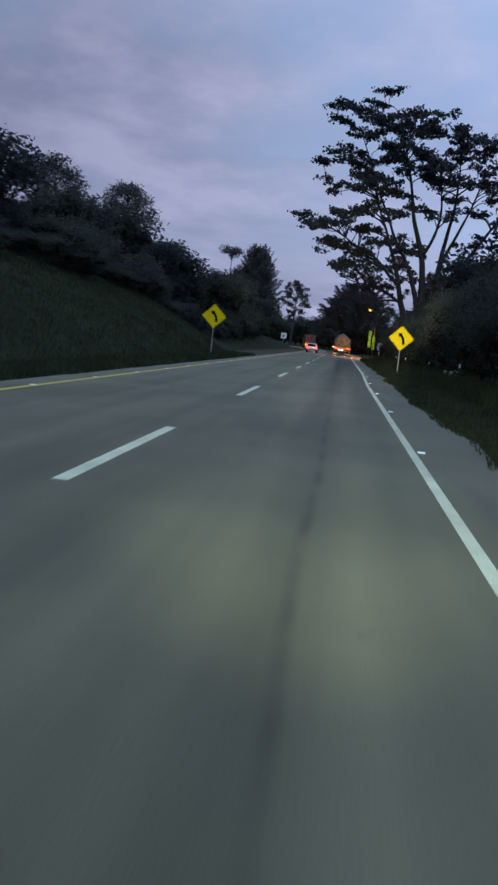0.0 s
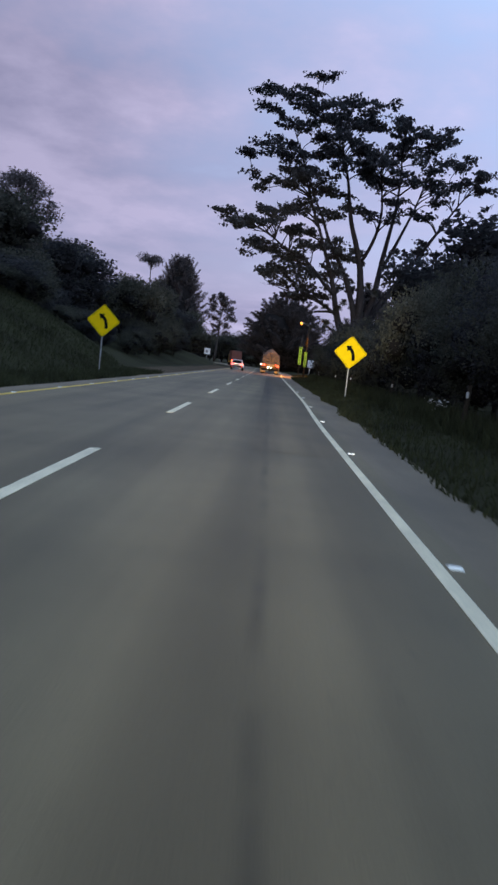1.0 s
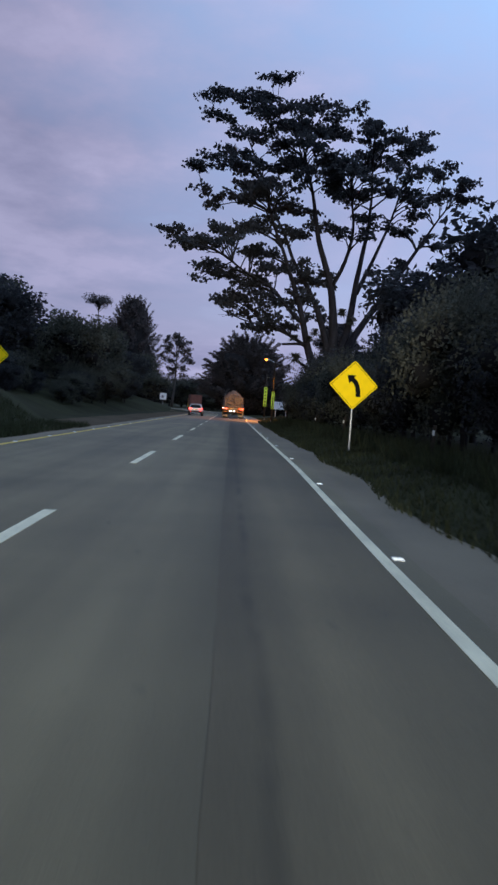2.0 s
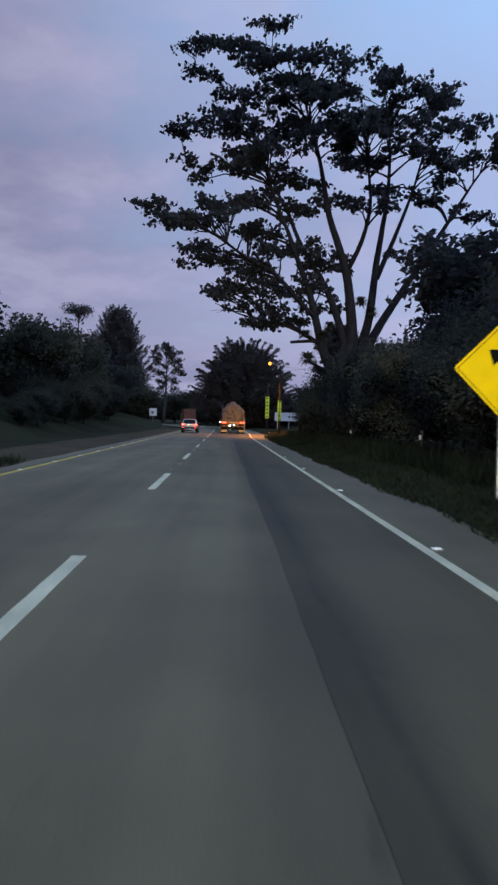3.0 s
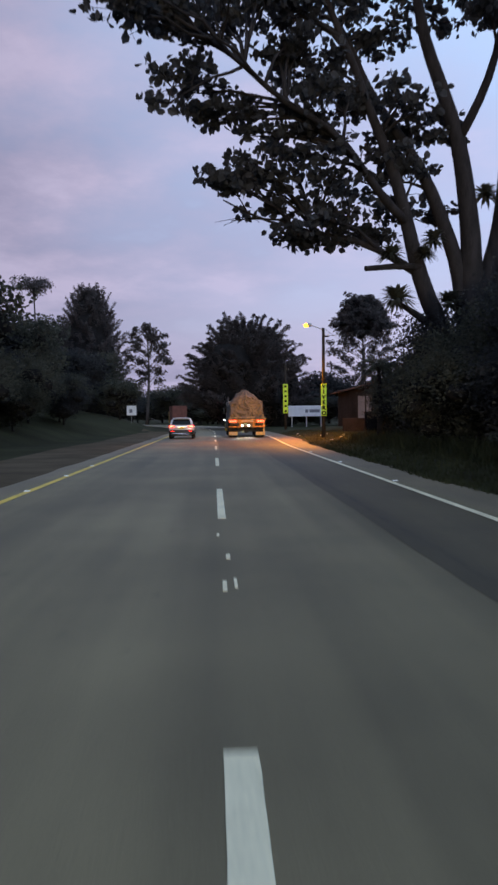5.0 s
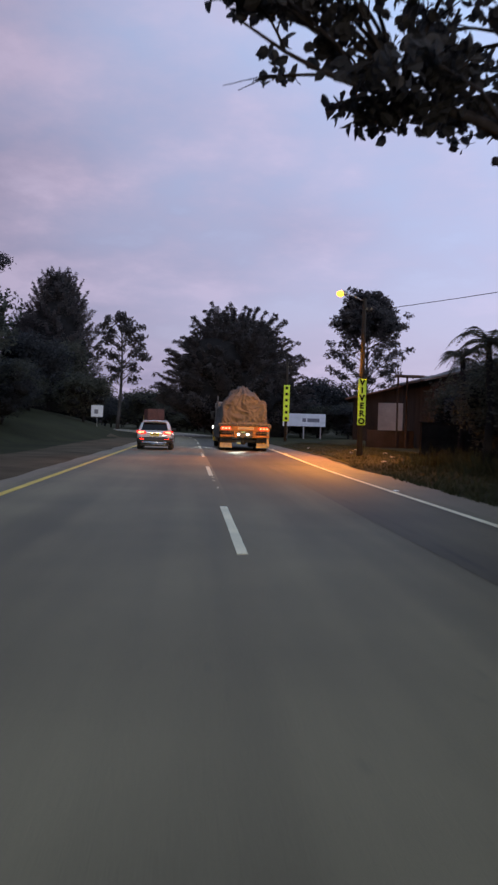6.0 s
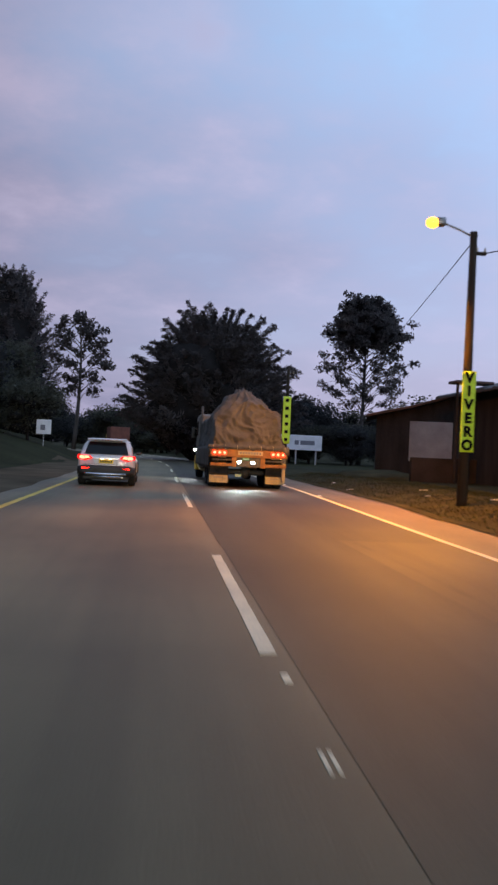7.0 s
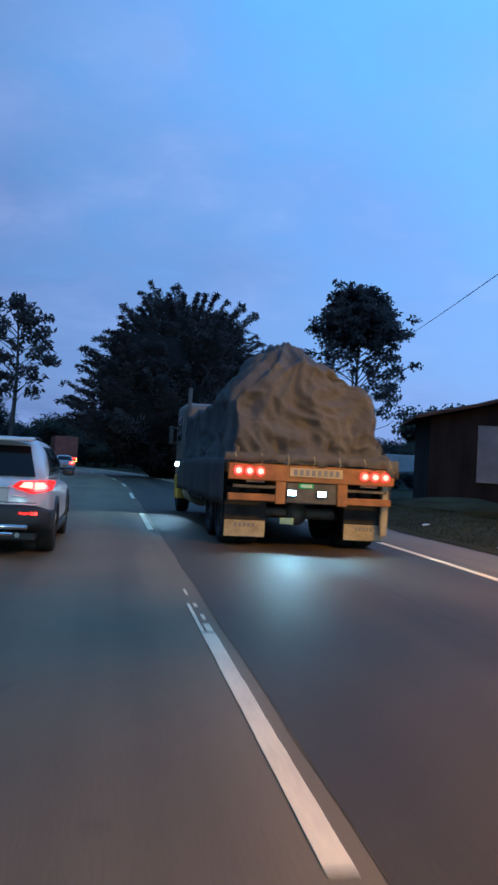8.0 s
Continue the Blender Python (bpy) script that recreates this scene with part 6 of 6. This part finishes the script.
def lorry_far(x, y, turn):
    """A box lorry seen from behind, far ahead."""
    t = root("box_lorry", x, y, 0.0, "faded red box lorry with lit tail lights far ahead", "lorry", "", turn)
    part("box_body", boxes(((-1.2, 0.0, 1.1), (1.2, 6.5, 3.5)), bevel=0.03), M["rust_red"], t)
    for s in (-1, 1):
        part("door_panel", boxes(((min(s * 0.03, s * 1.13), -0.04, 1.16), (max(s * 0.03, s * 1.13), -0.002, 3.42)), bevel=0.01), M["rust_red"], t)
        part("tail_light", boxes(((min(s * 0.62, s * 1.1), -0.05, 1.16), (max(s * 0.62, s * 1.1), -0.045, 1.32)), bevel=0.002), M["tail"], t, "lit red tail light")
        part("marker_light", boxes(((min(s * 1.08, s * 1.19), -0.06, 1.10), (max(s * 1.08, s * 1.19), -0.045, 1.22)), bevel=0.01), M["amber"], t, "lit amber marker")
        for yy in (1.4, 5.9, 7.9):
            wheel(t, s * 0.98, yy, 0.46, 0.30, s, 6, "steel")
        part("mudflap", boxes(((min(s * 0.72, s * 1.18), 0.72, 0.18), (max(s * 0.72, s * 1.18), 0.75, 0.85)), bevel=0.005), M["flap"], t)
    part("chassis", boxes(((-0.45, 0.05, 0.72), (0.45, 8.6, 1.05)), bevel=0.02), M["steel"], t)
    # the strip only reflects; its shine is made with the markers' emission
    part("bumper", boxes(((-1.15, -0.03, 0.86), (1.15, 0.05, 0.98)), bevel=0.02), M["amber"], t, "reflective bumper strip, its reflection put in as glow")
    bm = bmesh.new()
    box(bm, (-1.15, 6.7, 0.6), (1.15, 8.7, 2.7), 0.15, 3)
    part("cab", bm, M["cab_yellow"], t, "", True)
    return t


lorry_far(-5.6, 139.0, 7.5)


def tarped_lorry(x, y, turn):
    """A flatbed lorry with its load under a tarpaulin; y is the rear edge of its bed."""
    t = root("tarped_lorry", x, y, 0.0, "orange flatbed lorry with a load under a brown tarpaulin", "lorry", "", turn)
    L, HW = 8.0, 1.29
    # load under the tarpaulin: a steep rear face under a rounded, gathered top
    n_u, n_r, n_v = 120, 64, 84
    vs, fs = [], []
    skirt, edge = 1.29, 0.62

    def hump(s, v):
        """Across and up, for s from side to side and v from tail to cab."""
        a = abs(s)
        peak = 2.55 + 0.90 * math.exp(-(((v - 0.22) / 0.24) ** 2)) + 0.15 * smooth_step(0.6, 1.0, v)
        shoulder = 2.36 + 0.08 * math.sin(7 * v + 2 * s)
        if a < edge:
            q = a / edge
            return 1.12 * q ** 0.95 * math.copysign(1, s), peak + (shoulder - peak) * q ** (1.45 if s > 0 else 1.75)
        q = (a - edge) / (1 - edge)
        return (1.12 + 0.17 * q ** 3.0) * math.copysign(1, s), shoulder + (skirt - shoulder) * q ** 0.9

    def crumple(p):
        d = noise.voronoi(p)[0]
        return min(0.5, d[1] - d[0])

    for j in range(n_r + n_v + 1):
        rear = j < n_r
        v = 0.0 if rear else (j - n_r) / n_v
        rise = j / n_r if rear else 1.0
        for i in range(n_u + 1):
            s = 2 * i / n_u - 1
            a = abs(s)
            xx, top = hump(s, v)
            zz = skirt + (top - skirt) * rise
            ledge = smooth_step(0.0, 0.16, rise)
            yy = -0.05 + (0.30 * ledge + 0.62 * rise ** 1.5) * max(0.0, 1 - a ** 3) + (0.0 if rear else v * (L - 0.66))
            if v > 0.985:
                zz = skirt + (zz - skirt) * (1 - smooth_step(0.985, 1.0, v))
            warp = Vector((noise.noise(Vector((xx, yy, zz)) * 1.1), noise.noise(Vector((zz, xx, yy)) * 1.1), noise.noise(Vector((yy, zz, xx)) * 1.1))) * 0.5
            p = Vector((xx, yy * 0.8, zz)) + warp
            facets = crumple(Vector((p.x * 1.5 + p.z * 0.5, p.y * 1.2, p.z * 1.5 - p.x * 0.4))) - 0.2
            small = crumple(Vector((p.x * 3.6 + p.z * 1.2, p.y * 2.6, p.z * 2.4)) + Vector((9, 3, 5))) - 0.2
            # gathers that run down from the peak, and an upper sheet that overhangs the rear face
            peak_y = 0.22 * (L - 0.66)
            fan = math.atan2(xx, max(0.2, peak_y + 0.5 - yy)) * 7.5 + 0.9 * noise.noise(Vector((xx * 1.2, yy * 0.8, zz * 1.2)))
            up = 0.0 if rear else (1 - smooth_step(0.42, 0.6, v))
            gather = (1 - 2 * abs(math.sin(fan))) * up * (0.8 + 0.6 * noise.noise(Vector((xx * 1.3, yy, zz * 0.8 + 5))))
            hang = smooth_step(0.80 + 0.08 * noise.noise(Vector((xx * 2.2, 3, 1))), 0.86 + 0.08 * noise.noise(Vector((xx * 2.2, 3, 1))), rise) if rear else 1 - smooth_step(0.0, 0.06, v)
            fine = noise.fractal(Vector((xx * 8, yy * 3.5, zz * 4.0)), 0.8, 2.0, 3)
            if rear:
                out = Vector((0.1 * s, -1.0, 0.15))
            else:
                out = Vector((math.copysign(min(1.0, a * 1.2), s) * 0.8, -0.5 if v < 0.08 else 0, 0.7 if a < edge else 0.1))
            k = 1.0 if zz > skirt + 0.06 else 0.3
            pleat = (1 - 2 * abs(math.sin(xx * 4.3 + 1.1 * zz + 1.6 * noise.noise(Vector((xx * 1.7, 2, zz * 1.4)))))) * smooth_step(1.5, 1.7, zz) if rear else 0.0
            w = out * k * (-(0.27 - 0.10 * up) * facets - (0.13 - 0.04 * up) * small + 0.12 * gather + 0.10 * pleat * (0.5 + noise.noise(Vector((xx * 1.1, 8, zz)))) + 0.022 * fine)
            w.y -= 0.025 * hang * (1 - a ** 6)
            vs.append((xx + w.x, yy + w.y, max(skirt - 0.03, zz + w.z)))
    n_v += n_r
    for j in range(n_v):
        fs += [(j * (n_u + 1) + i, j * (n_u + 1) + i + 1, (j + 1) * (n_u + 1) + i + 1, (j + 1) * (n_u + 1) + i) for i in range(n_u)]
    tarp = raw("tarpaulin", vs, fs, M["tarp"], t, "wrinkled brown tarpaulin over a heaped load", True)
    # loose hem that hangs over the bed's edge
    vs, fs = [], []
    for i in range(61):
        s = i / 30 - 1
        h = 0.10 + 0.07 * noise.noise(Vector((s * 5, 0, 0))) + (0.16 if s > 0.86 else 0)
        vs += [(s * 1.345, -0.05 + 0.02 * math.sin(i), 1.42), (s * 1.36, -0.075 + 0.025 * math.sin(i * 1.3), 1.40 - h)]
    fs = [(2 * i, 2 * i + 1, 2 * i + 3, 2 * i + 2) for i in range(60)]
    hem = raw("hem", vs, fs, M["tarp"], tarp, "", True)
    so = hem.modifiers.new("thick", "SOLIDIFY")
    so.thickness = 0.008
    vs, fs = [], []
    for k in range(7):
        a = -1.2 + 0.4 * k
        tube(vs, fs, [Vector((a, -0.065, 1.42)), Vector((a + 0.02, -0.075, 1.32)), Vector((a, -0.05, 1.24))], [0.008] * 3, 5)
    raw("rope", vs, fs, M["flap"], tarp)
    # tarpaulin sides that hang down past the bed
    for s in (-1, 1):
        vs, fs = [], []
        for i in range(61):
            yy = 0.16 + 7.7 * i / 60
            low = 0.62 + 0.06 * noise.noise(Vector((yy * 0.9, s, 0)))
            for k in range(7):
                zz = 1.34 + (low - 1.34) * k / 6
                vs.append((s * (1.305 + 0.02 * math.sin(yy * 5 + k * 0.3) * k / 6 + 0.012 * noise.noise(Vector((yy * 3, zz * 3, s)))), yy, zz))
        for i in range(60):
            fs += [(7 * i + k, 7 * i + k + 1, 7 * i + k + 8, 7 * i + k + 7) for k in range(6)]
        side = raw("side_skirt", vs, fs, M["tarp"], tarp, "", True)
        thick = side.modifiers.new("thick", "SOLIDIFY")
        thick.thickness = 0.006
    # bed and tail
    part("bed", boxes(((-HW, 0.0, 1.12), (HW, L, 1.28)), bevel=0.015), M["orange"], t, "orange painted bed edge")
    part("tail_beam", boxes(((-HW, -0.06, 1.02), (HW, -0.002, 1.27)), bevel=0.012), M["orange"], t, "orange tail beam")
    part("chassis_rail", boxes(((-0.50, 0.05, 0.72), (-0.36, 9.6, 1.11)), bevel=0.01), M["steel"], t)
    part("chassis_rail", boxes(((0.36, 0.05, 0.72), (0.50, 9.6, 1.11)), bevel=0.01), M["steel"], t)
    sign = part("name_board", boxes(((-0.36, -0.085, 1.10), (0.46, -0.062, 1.235)), bevel=0.006), M["name_tan"], t, "tan board with dark bars")
    bars(sign, -0.32, 0.42, -0.086, 1.125, 1.21, 8, M["bar"])
    for s in (-1, 1):
        for k in range(3):
            cx = s * (1.14 - 0.165 * k) + (0.0 if s > 0 else 0.0)
            bm = cyl(bmesh.new(), (cx, -0.10, 1.155), (cx, -0.062, 1.155), 0.058, 0.064, 20)
            tl = part("tail_light", bm, M["tail"], t, "round lit red tail light")
            part("lens", cyl(bmesh.new(), (cx, -0.108, 1.155), (cx, -0.101, 1.155), 0.034, 0.042, 18), M["tail_core"], tl)
        part("bumper_bar", boxes(((min(s * 0.46, s * 1.27), -0.03, 0.71), (max(s * 0.46, s * 1.27), 0.07, 0.82)), bevel=0.012), M["orange"], t, "orange bumper bar")
        part("bumper_rail", boxes(((min(s * 0.46, s * 1.2), -0.01, 0.90), (max(s * 0.46, s * 1.2), 0.05, 0.95)), bevel=0.008), M["steel"], t)
        part("bumper_bracket", boxes(((min(s * 0.40, s * 0.56), -0.045, 0.68), (max(s * 0.40, s * 0.56), -0.004, 1.02)), bevel=0.01), M["orange"], t)
        part("number_box", boxes(((min(s * 0.74, s * 1.02), -0.075, 0.985), (max(s * 0.74, s * 1.02), -0.03, 1.02)), bevel=0.006), M["steel"], t)
        f = part("mudflap", boxes(((min(s * 0.62, s * 1.27), 0.30, 0.14), (max(s * 0.62, s * 1.27), 0.325, 0.72)), bevel=0.008), M["tyre"], t, "black mudflap with a pale weight strip")
        part("weight_strip", boxes(((min(s * 0.63, s * 1.26), 0.285, 0.15), (max(s * 0.63, s * 1.26), 0.298, 0.40)), bevel=0.006), M["flap"], f, "pale scuffed strip")
        bars(f, -1.12 if s < 0 else 0.80, -0.78 if s < 0 else 1.10, 0.284, 0.30, 0.36, 5, M["bar"])
        for yy in (0.95, 2.2):
            wheel(t, s * 1.11, yy, 0.50, 0.28, s, 6, "steel")
            wheel(t, s * 0.79, yy, 0.50, 0.28, s, 6, "steel")
        wheel(t, s * 1.06, 8.9, 0.50, 0.30, s, 6, "steel")
        part("side_rail", boxes(((min(s * 1.20, s * 1.27), 3.2, 0.55), (max(s * 1.20, s * 1.27), 7.2, 0.95)), bevel=0.02), M["steel"], t)
        part("side_marker", boxes(((min(s * 1.292, s * 1.315), 1.2, 1.0), (max(s * 1.292, s * 1.315), 1.28, 1.06)), bevel=0.006), M["amber"], t, "lit amber side marker")
        part("fuel_tank", cyl(bmesh.new(), (s * 0.98, 5.4, 0.62), (s * 0.98, 6.9, 0.62), 0.30, 0.30, 20), M["flap"], t, "pale fuel tank", True)
        bm = bmesh.new()
        box(bm, (min(s * 1.30, s * 1.44), 9.5, 1.7), (max(s * 1.30, s * 1.44), 9.62, 2.2), 0.03, 2)
        m = part("mirror", bm, M["trim"], t, "tall black mirror", True)
        for zz in (1.74, 2.13):
            part("arm", boxes(((min(s * 1.15, s * 1.45), 9.53, zz), (max(s * 1.15, s * 1.32), 9.57, zz + 0.04)), bevel=0.006), M["steel"], m)
        part("step", boxes(((min(s * 1.05, s * 1.32), 8.1, 0.35), (max(s * 1.05, s * 1.32), 8.55, 0.95)), bevel=0.03), M["cab_yellow"], t, "yellow cab step")
    part("corner_post", boxes(((1.16, 0.10, 0.25), (1.27, 0.2, 1.11)), bevel=0.012), M["flap"], t, "pale upright post")
    panel = part("lamp_panel", boxes(((-0.395, -0.03, 0.70), (0.395, 0.06, 1.015)), bevel=0.012), M["steel"], t)
    for cx in (-0.32, 0.14):
        bm = bmesh.new()
        box(bm, (cx - 0.075, -0.09, 0.80), (cx + 0.075, -0.033, 0.91), 0.02, 2)
        wl_ = part("work_lamp", bm, M["trim"], t, "small lit white work lamp")
        part("lens", boxes(((cx - 0.06, -0.098, 0.815), (cx + 0.06, -0.091, 0.895)), bevel=0.003), M["workled"], wl_)
    p = part("number_plate", boxes(((-0.20, -0.05, 0.93), (0.02, -0.032, 1.005)), bevel=0.003), M["plate_green"], panel, "green number plate with blank bars")
    bars(p, -0.18, 0.0, -0.051, 0.945, 0.99, 5, M["board"])
    part("tag", boxes(((-0.40, 0.28, 0.36), (-0.18, 0.30, 0.46)), bevel=0.004), M["plate_pale"], t, "pale worn plate under the bumper")
    part("axle", cyl(bmesh.new(), (-1.0, 0.95, 0.5), (1.0, 0.95, 0.5), 0.09, 0.09, 12), M["steel"], t)
    part("axle", cyl(bmesh.new(), (-1.0, 2.2, 0.5), (1.0, 2.2, 0.5), 0.09, 0.09, 12), M["steel"], t)
    bm = bmesh.new()
    bmesh.ops.create_uvsphere(bm, u_segments=14, v_segments=8, radius=0.2)
    for v in bm.verts:
        v.co += Vector((0, 0.95, 0.5))
    part("differential", bm, M["steel"], t, "", True)
    # cab
    bm = bmesh.new()
    box(bm, (-1.18, 8.2, 0.85), (1.18, 10.1, 2.75), 0.14, 3)
    cab = part("cab", bm, M["cab"], t, "dusty grey cab", True)
    part("rear_window", boxes(((-0.8, 8.18, 1.9), (0.8, 8.198, 2.45)), bevel=0.01), M["glass"], cab)
    for s in (-1, 1):
        part("side_window", boxes(((min(s * 1.182, s * 1.19), 8.75, 1.8), (max(s * 1.182, s * 1.19), 9.7, 2.45)), bevel=0.003), M["glass"], cab)
    part("exhaust_stack", cyl(bmesh.new(), (-1.08, 8.08, 0.9), (-1.08, 8.08, 3.1), 0.05, 0.05, 12), M["steel"], t, "upright steel exhaust", True)
    bm = bmesh.new()
    box(bm, (-1.40, 7.7, 1.14), (-1.30, 7.76, 1.26), 0.02, 2)
    sl = part("side_lamp", bm, M["trim"], t, "lit white side lamp")
    part("lens", boxes(((-1.40, 7.690, 1.15), (-1.305, 7.698, 1.25)), bevel=0.002), M["workled"], sl)
    return t


tarped_lorry(2.24, 64.9, 0.6)
